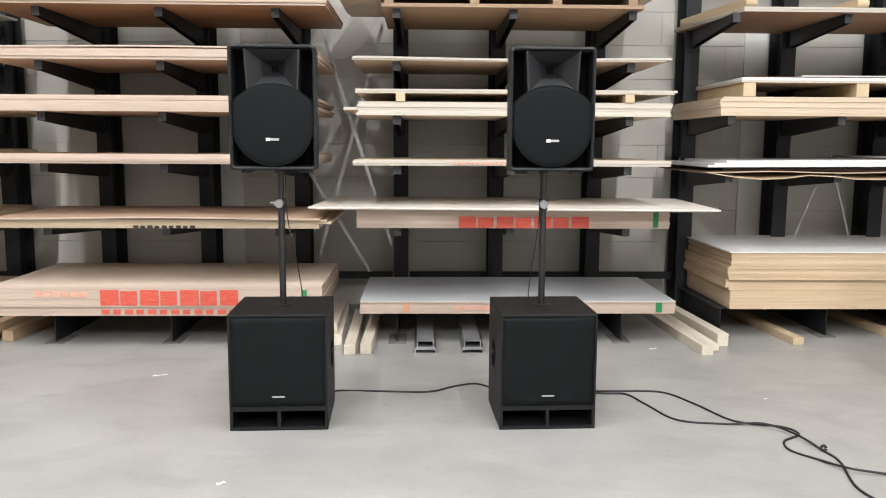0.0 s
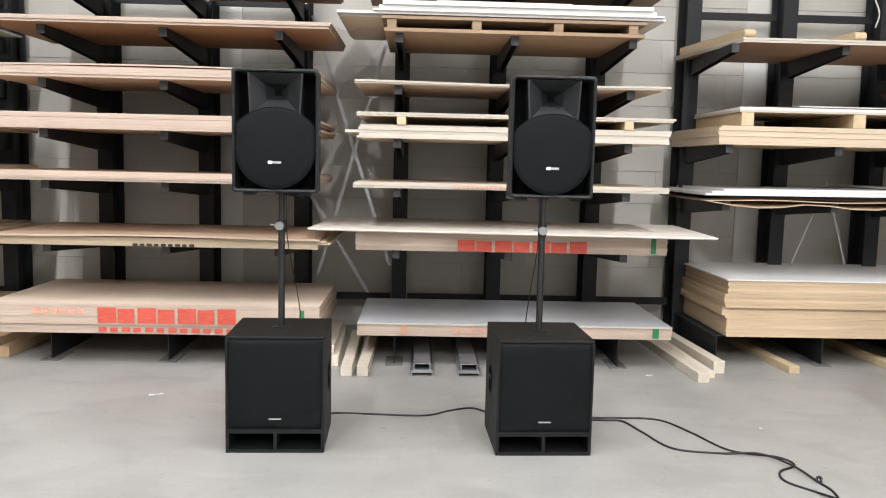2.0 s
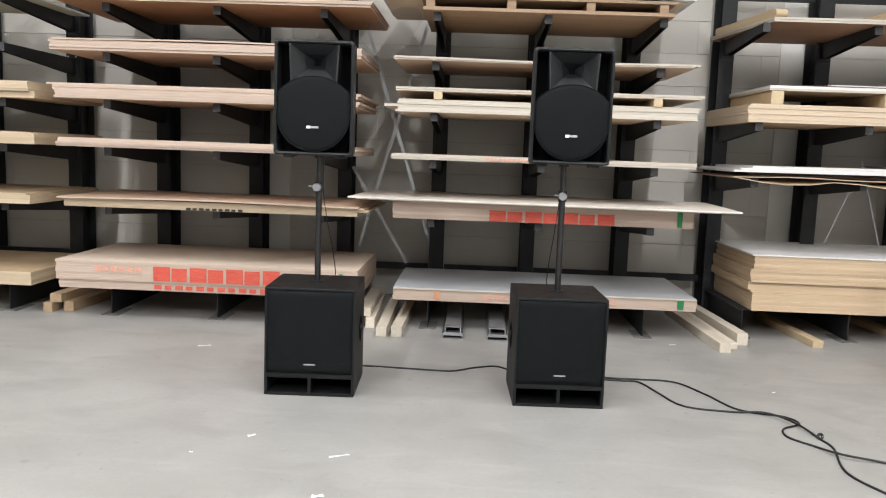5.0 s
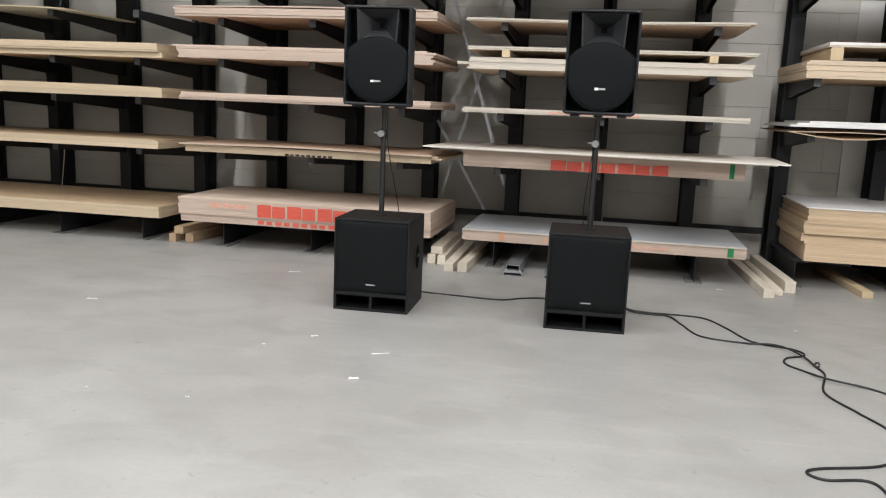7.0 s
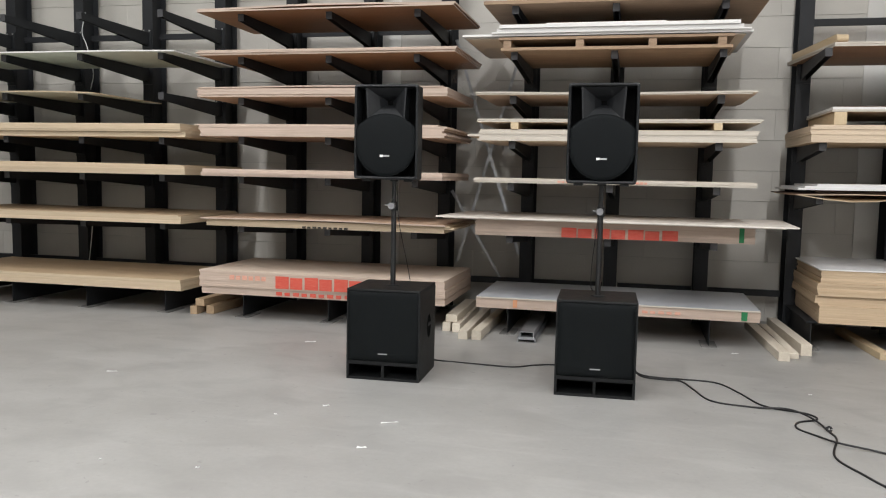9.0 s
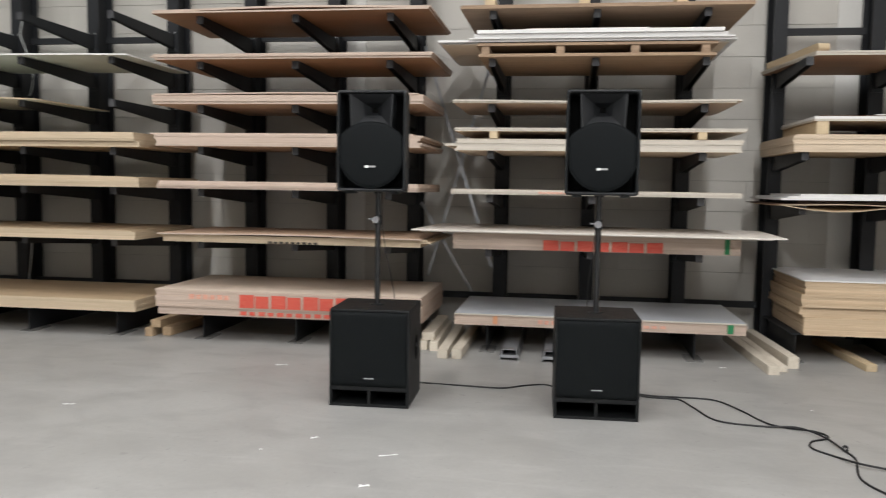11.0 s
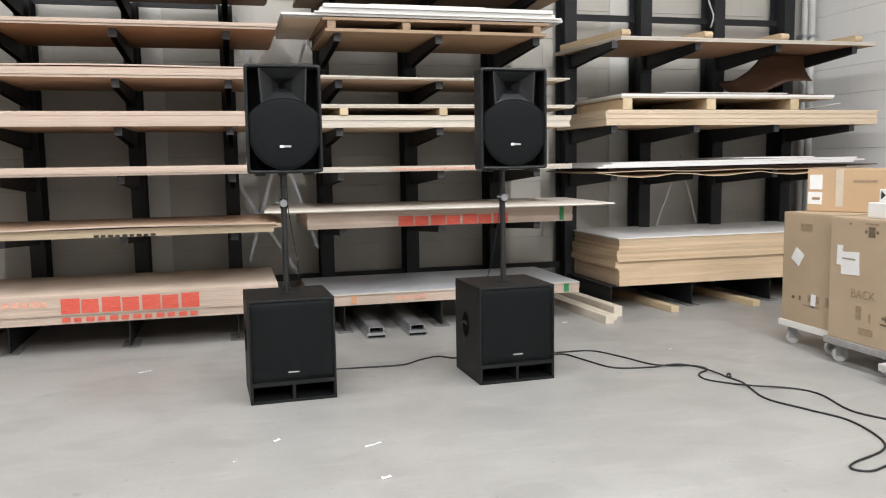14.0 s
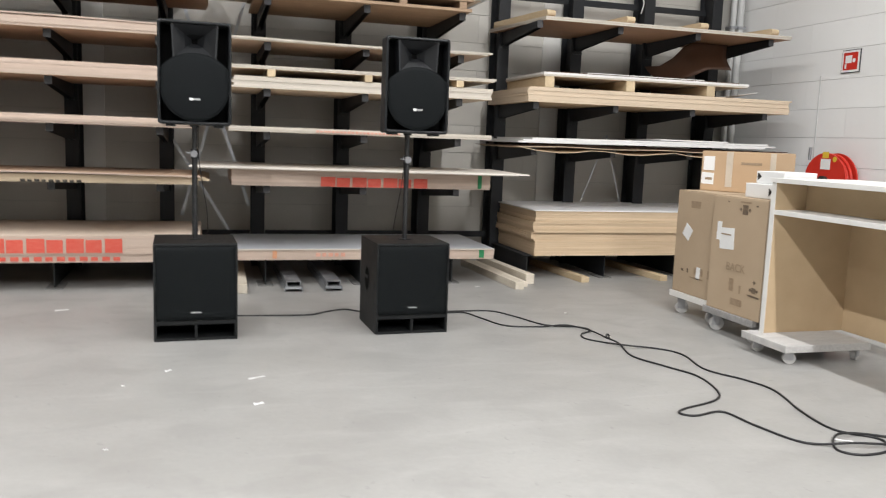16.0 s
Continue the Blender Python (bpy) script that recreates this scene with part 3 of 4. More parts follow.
# crate base with boards on top
cr = thing("board_crate", (-0.24, 6.33, 2.582), "low wooden crate of boards with open slots on upper rack arms", "crate")
part("bottom_board", board(1.97, 1.2, 0.026), [M_PALLET, M_PALLET], cr)
for x in (0.02, 0.66, 1.28, 1.85):
    part("runner", boxed(x, x + 0.07, 0.01, 1.19, 0.0275, 0.0915, 0.003), M_PALLET, cr)
part("top_board", board(2.0, 1.2, 0.022), [M_PALLET, M_PALLET], cr).location = (-0.02, 0, 0.093)
stack("laminate_stack", "white laminate boards of several sizes piled on the crate", -0.28, 1.77, 6.30, 1.2, 2.6985, [(0.012, -0.3, 0.06, 0.12, BI), (0.02, -0.32, 0.12, 0.05, [M_GREYLAM, M_LAM_E]), (0.012, -0.05, 0.1, 0.02), (0.03, 0.0, 0.03, 0.02), (0.03, 0.02, 0.0, 0), (0.012, 0.3, -0.3, 0.1), (0.014, 0.44, -0.58, 0.1)], LA, "white boards", 0.01, category="board")
stack("plywood_sheet", "rough brown plywood sheet on the top rack arms", -0.40, 2.02, 6.33, 1.22, 2.987, [0.03], [M_PALLET, M_PALLET], "plywood stacks")
for x in (-0.2, 0.6, 1.4):
    tb = thing("timber_beam", (x, 6.36, 3.0185), "sawn timber bearer on the top rack sheet", "timber", "timber bearers")
    part("beam", boxed(0, 0.09, 0, 1.15, 0, 0.07, 0.004), M_TIMBER, tb)

# rack R: fibreboard and laminate
stack("fibreboard_stack", "tall stack of tan fibreboard with white laminate top sheet", 2.575, 5.64, 6.55, 1.22, 0.247, [0.022] * 7 + [(0.022, -0.015, 0.01, 0.012)] + [(0.022, -0.04, 0, 0.015)] * 3 + [(0.022, -0.02, 0.0, -0.01)] + [(0.022, -0.03, 0.0, 0.0)] * 4 + [(0.022, 0.0, 0.02, 0.008)] * 5 + [(0.012, -0.02, 0.01, 0.0, LA)], MD, "fibreboard stacks", 0.005, category="fibreboard")
stack("laminate_stack", "thin mixed white laminate and hardboard sheets on rack arms", 2.30, 5.45, 6.56, 1.2, 1.345, [(0.006, 0.08, -0.35, -0.02, [M_PINE, M_PINE_E], lambda u, v: -0.045 * abs(math.sin(3.2 * math.pi * u)) * (1 - v) ** 8), (0.008, 0.05, 0.0, 0.0, [M_PINE, M_PINE_E], lambda u, v: 0.012 * math.sin(9 * u) ** 2), (0.008, 0.02, 0.15, 0.06, [M_HARDBOARD, M_HARDBOARD], lambda u, v: 0.022 * u + 0.012 * math.sin(7 * u)), (0.03, 0.2, -0.2, 0.1, [M_HARDBOARD, M_HARDBOARD]), (0.018, 0.05, -0.2, 0.0, [M_GREYLAM, M_LAM_E], lambda u, v: 0.02 * u), (0.016, 0.1, -0.05, 0.02, LA, lambda u, v: 0.02 * u), (0.02, 0.2, -0.15, 0.02, LA, lambda u, v: 0.022 * u), (0.014, 1.7, -0.6, 0.1, LA, lambda u, v: 0.02)], LA, "white boards", 0.006, category="board")
stack("fibreboard_stack", "stack of tan fibreboard on rack arms", 2.42, 5.51, 6.55, 1.22, 1.805, [0.022] * 6 + [(0.016, 0.01, 0.02, -0.005)], [M_MDF, M_MDF_P], "fibreboard stacks", 0.008, category="fibreboard")
for x in (2.645, 3.55, 4.505):
    sp = thing("spacer_block", (x, 6.55, 1.955), "sawn timber bearer between board stacks", "timber", "timber spacers")
    part("block", boxed(-0.05, 0.05, 0, 1.15, 0, 0.108, 0.004), M_TIMBER, sp)
stack("board_stack", "thin mixed boards lying on timber bearers", 2.58, 4.96, 6.55, 1.2, 2.0642, [0.018, (0.022, 0.0, 0.02, 0.0, [M_LAM, M_LAM_E]), (0.01, 0.04, -0.1, 0.02, [M_HARDBOARD, M_HARDBOARD]), (0.012, 0.5, -0.5, 0.05, LA)], BI, "birch stacks", 0.008, category="board")
stack("laminate_offcut", "white laminate offcut resting aslant on the fibreboard", 4.72, 5.30, 6.75, 0.5, 1.957, [(0.008, 0, 0, 0, LA, lambda u, v: 0.085 * u * (1 - 0.6 * v))], LA, category="board", turn=8)
top_sheets = stack("plywood_stack", "wide plywood sheets with a slanted end on upper rack arms", 2.56, 5.43, 6.52, 1.22, 2.602, [0.018, (0.018, 0, 0.01)], [M_OKOUME_D, M_BIRCH_E], "plywood stacks", 0.006)
for sheet in top_sheets.children:
    for v in sheet.data.vertices:
        v.co.x -= 0.165 * v.co.y / 1.22 * max(0.0, 1 - v.co.x / 2.0)
for x, tw in ((2.575, 7.5), (3.455, 4), (4.315, 3), (5.195, 5)):
    tb = thing("timber_beam", (x, 6.535, 2.6392), "pale sawn timber beam with a rounded end on the top plywood sheet", "timber", "timber beams on the rack", turn=tw)
    end = [(0.03 - 0.03 * math.sin(a), 0.035 + 0.035 * math.cos(a)) for a in [math.pi * k / 8 for k in range(9)]]
    bm = prism(bmesh.new(), end + [(1.15, 0.0), (1.15, 0.07)], -0.095, 0.0)
    bmesh.ops.transform(bm, matrix=pose(0, 0, 0, 0, 0, 90), verts=bm.verts[:])
    part("beam", bm, M_TIMBER, tb)
hb = thing("hardboard_offcut", (4.37, 6.9, 2.127), "curled brown hardboard offcut leaning under the top sheet", "board")
bm = bmesh.new()
ease = lambda q: (lambda c: c * c * (3 - 2 * c))(min(1.0, max(0.0, q)))


def curl(u, w, lay):
    low, high = 0.003 + 0.15 * ease(u / 0.6), 0.20 + 0.262 * ease((u - 0.12) / 0.33)
    back = 0.30 * max(0.0, 0.55 - u) ** 2 * 4
    return (0.10 * w * u + 0.62 * u - 0.12 * (1 - u) * w, back + 0.26 * w + 0.06 * math.sin(math.pi * w) + lay, low + (high - low) * w)


grid = [[[bm.verts.new(curl(u, w, lay)) for w in [k / 8 for k in range(9)]] for u in [k / 8 for k in range(9)]] for lay in (0.0, 0.004)]
for i in range(8):
    for j in range(8):
        for g, flip in ((grid[0], False), (grid[1], True)):
            q = (g[i][j], g[i + 1][j], g[i + 1][j + 1], g[i][j + 1])
            bm.faces.new(q[::-1] if flip else q)
for k in range(8):
    for e0, e1 in (((0, k), (0, k + 1)), ((8, k), (8, k + 1)), ((k, 0), (k + 1, 0)), ((k, 8), (k + 1, 8))):
        bm.faces.new((grid[0][e0[0]][e0[1]], grid[0][e1[0]][e1[1]], grid[1][e1[0]][e1[1]], grid[1][e0[0]][e0[1]]))
bmesh.ops.recalc_face_normals(bm, faces=bm.faces[:])
part("sheet", bm, M_HARDBOARD, hb, smooth=True)

# ---- timber and steel on the floor ----
def beam(x, y, z, w, h, length, turn, mat, label, group):
    th = thing("timber_beam", (x, y, z), label, "timber", group, turn=turn)
    part("beam", boxed(-w / 2, w / 2, 0, length, 0.0005, h, 0.004), mat, th)


for x, y, z, w, h, ln, tn in ((-3.36, 6.42, 0, 0.075, 0.085, 1.2, 0), (-3.22, 6.50, 0, 0.09, 0.085, 1.1, -3), (-3.30, 6.44, 0.0855, 0.10, 0.075, 1.1, -2)):
    beam(x, y, z, w, h, ln, tn, M_TIMBER_B, "brown weathered timber beam in a small pile on the floor", "timber pile between racks")
for x, y, z, w, h, ln, tn in ((-0.475, 6.06, 0, 0.085, 0.075, 1.35, 1), (-0.355, 6.07, 0, 0.085, 0.085, 1.35, -1), (-0.60, 6.35, 0, 0.075, 0.085, 1.2, 2), (-0.70, 6.38, 0, 0.075, 0.085, 1.2, 1), (-0.66, 6.42, 0.0855, 0.11, 0.07, 1.0, 1)):
    beam(x, y, z, w, h, ln, tn, M_TIMBER_G, "weathered pale timber beam on the concrete floor", "timber pile beside the birch rack")
for x, y, z, w, h, ln, tn in ((2.22, 6.03, 0, 0.09, 0.075, 1.5, 3), (2.32, 6.16, 0, 0.07, 0.05, 1.4, 2), (2.44, 6.31, 0.0, 0.09, 0.10, 1.35, 3)):
    beam(x, y, z, w, h, ln, tn, M_TIMBER_G, "pale sawn timber beam reaching out from under the rack", "timber by the white stack")
for x, y, tn in ((3.06, 6.34, 4), (3.98, 6.36, 5)):
    beam(x, y, 0, 0.09, 0.06, 1.2, tn, M_TIMBER, "yellow sawn timber beam under the fibreboard stack", "timber under the fibreboard")
for x in (0.092, 0.450):
    ch = thing("steel_channel", (x, 6.11, 0), "galvanised steel channel lying on the floor", "steel profile", "steel channels")
    low = [(0.080, 0.048), (0.080, 0.0), (0.074, 0.0), (0.074, 0.024)]
    up = [(0.074, 0.032), (0.074, 0.048)]
    part("flanged_beam", prism(bmesh.new(), low + [(-x, z) for x, z in low[::-1]] + [(-x, z) for x, z in up] + up[::-1], 0.0, 1.35), M_GALV, ch)
    out = [(0.063, 0.0325), (0.063, 0.094), (-0.063, 0.094), (-0.063, 0.0325), (-0.057, 0.0325), (-0.057, 0.088), (0.057, 0.088), (0.057, 0.0325)]
    part("cover_channel", prism(bmesh.new(), out, 0.012, 1.35), M_GALV, ch)

# ---- loudspeakers ----
SUB_W, SUB_D, SUB_H = 0.535, 0.525, 0.652


def cone(x, z, r, y, parent):
    """Paper cone with a dust cap and rubber surround, seen faintly through the grille; y is its front rim."""
    bm = bmesh.new()
    prof = [(r, y), (r * 0.93, y - 0.008), (r * 0.86, y), (r * 0.36, y + 0.055), (r * 0.34, y + 0.05), (r * 0.2, y + 0.034), (r * 0.05, y + 0.029)]
    seg = 40
    rings = [[bm.verts.new((x + q * math.cos(2 * math.pi * k / seg), yy, z + q * math.sin(2 * math.pi * k / seg))) for k in range(seg)] for q, yy in prof]
    for a, b in zip(rings, rings[1:]):
        for k in range(seg):
            bm.faces.new((a[k], b[k], b[(k + 1) % seg], a[(k + 1) % seg]))
    bm.faces.new(rings[-1][::-1])
    bmesh.ops.recalc_face_normals(bm, faces=bm.faces[:])
    return part("woofer_cone", bm, M_CONE, parent, "dim round cone behind the grille", smooth=True)


def subwoofer(place, turn, label):
    """Origin at the middle of the front foot edge."""
    th = thing("subwoofer", place, label, "loudspeaker", "subwoofers", turn=turn)
    w, d, h = SUB_W / 2, SUB_D, SUB_H
    t = 0.018
    part("top_panel", boxed(-w, w, 0, d, h - t, h, 0.006), M_SUB, th)
    part("side_panel", boxed(-w, -w + t, 0, d, 0, h - t, 0.003), M_SUB, th)
    part("side_panel", boxed(w - t, w, 0, d, 0, h - t, 0.003), M_SUB, th)
    part("bottom_panel", boxed(-w + t, w - t, 0, d, 0, t, 0.002), M_SUB, th)
    part("back_panel", boxed(-w + t, w - t, d - t, d, t, h - t), M_SUB, th)
    part("port_shelf", boxed(-w + t, w - t, 0.021, 0.299, 0.1185, 0.130), M_SUB, th)
    part("port_divider", boxed(-0.009, 0.009, 0.004, 0.2995, t, 0.108), M_SUB, th)
    # port end coloured near-black, so the port's shade is painted in
    part("port_back", boxed(-w + t, w - t, 0.30, 0.31, t, 0.118), M_RECESS_SHADE, th)
    part("port_rail", boxed(-w + t, w - t, 0.003, 0.02, 0.108, 0.135, 0.002), M_SUB, th)
    # bowed grille
    bm = board(SUB_W - 0.024, h - t - 0.14, 0.006, lambda u, v: 0.003 * (math.sin(math.pi * u) * math.sin(math.pi * v)) ** 0.5, 16, 16)
    g = part("grille", bm, [M_MESH, M_MESH], th, "black perforated front grille", smooth=True)
    cone(0.0, 0.385, 0.205, 0.02, th)
    g.matrix_basis = Matrix.Translation((-w + 0.012, 0.004, 0.138)) @ pose(0, 0, 0, 90, 0, 0)
    part("badge", boxed(-0.034, 0.034, -0.006, 0.0, 0.188, 0.196, 0.002), M_BADGE_G, th, "small silver badge bar")
    for s in (-1, 1):
        # shallow handle dish; its near-black colour stands in for deep recess shade
        bm = bmesh.new()
        n = 20
        ring = lambda x, ry, rz: [bm.verts.new((x, d * 0.55 + ry * math.cos(2 * math.pi * k / n), 0.36 + rz * math.sin(2 * math.pi * k / n))) for k in range(n)]
        r0, r1, r2 = ring(s * (w + 0.004), 0.062, 0.088), ring(s * (w + 0.006), 0.050, 0.076), ring(s * (w + 0.0012), 0.044, 0.068)
        for a, b in ((r0, r1), (r1, r2)):
            for k in range(n):
                bm.faces.new((a[k], a[(k + 1) % n], b[(k + 1) % n], b[k]))
        bm.faces.new(r2)
        bmesh.ops.recalc_face_normals(bm, faces=bm.faces[:])
        hnd = part("handle", bm, M_RECESS_SHADE, th, "shallow oval handle dish coloured near-black as recess shade")
        part("grip", boxed(min(s * w, s * (w + 0.008)), max(s * w, s * (w + 0.008)), d * 0.55 - 0.045, d * 0.55 + 0.045, 0.362, 0.385, 0.003), M_PLASTIC, hnd)
    part("pole_socket", rod(bmesh.new(), (0, d * 0.5, h), (0, d * 0.5, h + 0.006), 0.05, 24), M_PLASTIC, th)
    return th


def pole(place, z0, z1, turn, label):
    th = thing("speaker_pole", (place[0], place[1], z0), label, "pole", "speaker poles", turn=turn)
    zc = 1.235 - z0
    part("lower_tube", rod(bmesh.new(), (0, 0, 0), (0, 0, zc - 0.02), 0.019, 20), M_POLE, th, smooth=False)
    part("upper_tube", rod(bmesh.new(), (0, 0, zc - 0.02), (0, 0, z1 - z0), 0.0165, 20), M_POLE, th)
    part("clamp_collar", rod(bmesh.new(), (0, 0, zc - 0.035), (0, 0, zc + 0.03), 0.025, 20), M_PLASTIC, th)
    k = rod(bmesh.new(), (-0.004, -0.024, zc), (-0.004, -0.062, zc), 0.025, 8)
    rod(k, (-0.03, -0.045, zc + 0.004), (-0.055, -0.05, zc + 0.006), 0.006, 8)
    part("knob", k, M_KNOB, th, "grey clamp knob")
    return th


def top_speaker(place, turn, label):
    """Origin at the middle of the cabinet's underside, at its front."""
    th = thing("loudspeaker", place, label, "loudspeaker", "full-range loudspeakers", turn=turn)
    W, H, D = 0.228, 0.656, 0.37
    bw, bh = 0.15, 0.03
    # shell: tapered box with an open front
    bm = bmesh.new()

    def ring(y, hw, z0, z1, c):
        out = []
        for cx, cz, a0 in ((-hw + c, z0 + c, 180), (hw - c, z0 + c, 270), (hw - c, z1 - c, 0), (-hw + c, z1 - c, 90)):
            out += [bm.verts.new((cx + c * math.cos(radians(a0 + 22.5 * k)), y, cz + c * math.sin(radians(a0 + 22.5 * k)))) for k in range(5)]
        return out
    rings = [ring(0.125, W - 0.019, 0.026, H - 0.022, 0.012), ring(0.006, W - 0.017, 0.021, H - 0.018, 0.014), ring(0.0, W - 0.011, 0.012, H - 0.011, 0.015),
             ring(0.008, W, 0.004, H, 0.018), ring(0.16, W - 0.004, 0.0, H, 0.018), ring(D, bw, 0.03, H - 0.03, 0.03)]
    for a, b in zip(rings, rings[1:]):
        for k in range(20):
            bm.faces.new((a[k], a[(k + 1) % 20], b[(k + 1) % 20], b[k]))
    bm.faces.new(rings[-1])
    bmesh.ops.recalc_face_normals(bm, faces=bm.faces[:])
    part("cabinet", bm, M_PLASTIC, th)
    # black board, coloured darker still for the shade behind the front
    part("baffle", boxed(-W + 0.022, W - 0.022, 0.1252, 0.14, 0.03, H - 0.024), M_RECESS_SHADE, th)
    # horn: funnel from a wide mouth to a small throat
    bm = bmesh.new()
    mouth = [(-0.124, 0.425), (0.124, 0.425), (0.137, H - 0.024), (-0.137, H - 0.024)]
    mid = [(-0.055, 0.495), (0.055, 0.495), (0.066, 0.580), (-0.066, 0.580)]
    thr = [(-0.018, 0.522), (0.018, 0.522), (0.018, 0.552), (-0.018, 0.552)]
    lev = [[bm.verts.new((x, y, z)) for x, z in o] for o, y in ((mouth, 0.004), (mid, 0.065), (thr, 0.123))]
    for a, b in zip(lev, lev[1:]):
        for k in range(4):
            bm.faces.new((a[k], a[(k + 1) % 4], b[(k + 1) % 4], b[k]))
    bmesh.ops.recalc_face_normals(bm, faces=bm.faces[:])
    for f in bm.faces:
        f.normal_flip()
    horn = part("horn", bm, M_HORN, th, "satin black horn flare")
    # plate closing the throat, near-black in place of its inner shade
    part("throat", boxed(-0.03, 0.03, 0.1235, 0.1248, 0.515, 0.56), M_RECESS_SHADE, horn)
    for s in (-1, 1):
        bm = bmesh.new()
        o = [(s * 0.124, 0.425), (s * 0.137, H - 0.024), (s * 0.145, H - 0.024), (s * 0.134, 0.418)]
        prism(bm, o, 0.003, 0.12)
        part("horn_rib", bm, M_PLASTIC, th)
    # round woofer grille, clipped at the sides, domed
    cz, hw = 0.228, W - 0.021
    shape = [(hw * math.cos(q), cz + 0.200 * math.sin(q)) for q in [math.pi + math.pi * k / 28 for k in range(29)]]
    arch = [(0.198, 0.366), (0.178, 0.386), (0.150, 0.407), (0.12, 0.425), (0.085, 0.440), (0.045, 0.449)]
    shape += [(hw, 0.30), (hw, 0.345)] + arch + [(0.0, 0.452)] + [(-x, z) for x, z in arch[::-1]] + [(-hw, 0.345), (-hw, 0.30)]
    n = len(shape)
    bm = bmesh.new()

    def outline(f, y):
        return [bm.verts.new((x * f, y, 0.24 + (z - 0.24) * f)) for x, z in shape]
    lv = [outline(1.0, 0.04), outline(1.0, 0.003), outline(0.985, -0.002), outline(0.9, -0.006), outline(0.6, -0.013), outline(0.25, -0.017)]
    for a, b in zip(lv, lv[1:]):
        for k in range(n):
            bm.faces.new((a[k], a[(k + 1) % n], b[(k + 1) % n], b[k]))
    bm.faces.new(lv[-1])
    bmesh.ops.recalc_face_normals(bm, faces=bm.faces[:])
    gr = part("grille", bm, M_GRILLE, th, "domed black metal grille", smooth=True)
    part("grille_rim", tube(bmesh.new(), [Vector((x * 1.008, 0.001, 0.24 + (z - 0.24) * 1.008)) for x, z in shape], 0.003, 6), M_GRILLE, gr)
    part("logo_plate", boxed(-0.032, 0.034, -0.0205, -0.013, 0.158, 0.170, 0.001), M_BADGE_G, gr, "small white logo plate")
    part("logo_mark", boxed(-0.034, -0.012, -0.0225, -0.0206, 0.156, 0.172), M_PAPER, gr)
    for s in (-1, 1):
        part("foot", boxed(s * 0.15 - 0.03, s * 0.15 + 0.03, 0.05, 0.16, -0.012, 0.004, 0.004), M_PLASTIC, th)
    part("pole_cup", rod(bmesh.new(), (0, 0.25, -0.012), (0, 0.25, 0.03), 0.03, 20), M_PLASTIC, th)
    return th


for side, (fx, fy), tn in (("l", (-0.720, 4.450), 2.0), ("r", (0.7615, 4.453), 2.0)):
    subwoofer((fx, fy, 0), tn, "black subwoofer cabinet with slotted port and silver badge on the floor")
    a = radians(tn)
    px, py = fx - math.sin(a) * SUB_D * 0.5, fy + math.cos(a) * SUB_D * 0.5
    pole((px, py), SUB_H + 0.006, 1.43, 0, "black steel speaker pole with grey clamp knob on the subwoofer")
    b = radians(1.5 if side == "l" else 0.5)
    top_speaker((px + math.sin(b) * 0.25, py - math.cos(b) * 0.25, 1.424), math.degrees(b), "black moulded loudspeaker with horn and round grille on a pole")

# ---- cables ----
def cable(points, r, label, steps=8):
    th = tagged(link("cable", tube(bmesh.new(), spline(points, steps), r), M_CABLE, smooth=True), label, "cable", "floor cables")
    return th


R1 = 0.0062
cable([(-0.50, 4.80, 0.16), (-0.49, 4.98, 0.06), (-0.44, 5.16, R1), (-0.18, 5.14, R1), (0.11, 5.13, R1), (0.27, 5.24, R1), (0.42, 5.30, R1), (0.53, 5.16, 0.02), (0.56, 4.98, 0.12)], R1, "thin black cable between the two subwoofers")
cable([(1.00, 4.96, 0.13), (1.06, 5.10, 0.03), (1.20, 5.13, R1), (1.36, 5.13, R1), (1.60, 5.10, R1), (1.73, 4.86, R1), (1.85, 4.56, R1), (2.08, 4.46, R1), (2.125, 4.34, R1), (2.00, 4.24, R1), (1.97, 4.11, R1), (2.06, 3.98, R1), (2.14, 3.83, 0.022), (2.36, 3.76, R1), (2.44, 3.59, R1), (2.38, 3.25, R1), (2.49, 3.0, R1), (2.53, 2.78, R1), (2.42, 2.42, R1), (2.39, 2.15, R1), (2.52, 2.0, R1), (2.44, 1.86, R1), (2.26, 1.84, R1), (2.20, 1.93, R1), (2.34, 2.06, 0.022), (2.60, 2.0, R1), (2.85, 1.72, R1), (3.2, 1.5, R1)], R1, "black rubber cable snaking over the concrete floor")
cable([(1.01, 4.95, 0.10), (1.08, 5.07, 0.02), (1.25, 5.08, R1), (1.36, 5.06, R1), (1.43, 4.85, R1), (1.53, 4.58, R1), (1.78, 4.51, R1), (1.98, 4.47, 0.022), (2.09, 4.30, 0.02), (2.14, 4.10, R1), (2.15, 3.95, R1), (2.07, 3.62, R1), (2.16, 3.35, R1), (2.24, 3.12, R1), (2.18, 2.83, R1), (2.06, 2.68, R1), (1.80, 2.58, R1), (1.735, 2.52, R1), (1.80, 2.47, R1), (1.98, 2.50, R1), (2.02, 2.28, R1), (2.11, 2.02, R1), (2.35, 1.93, 0.022), (2.60, 1.85, R1), (3.0, 1.45, R1)], R1, "black rubber cable with a loose bend on the concrete floor")
kn = thing("cable_tie", (2.143, 4.105, 0.0), "small black cable tie wrapped round a floor cable", "cable tie")
part("loop", tube(bmesh.new(), [Vector((0.012 * math.cos(a), 0.004 * math.sin(a), 0.0185 + 0.012 * math.sin(a))) for a in [k * math.pi / 12 for k in range(24)]], 0.0075), M_CABLE, kn)
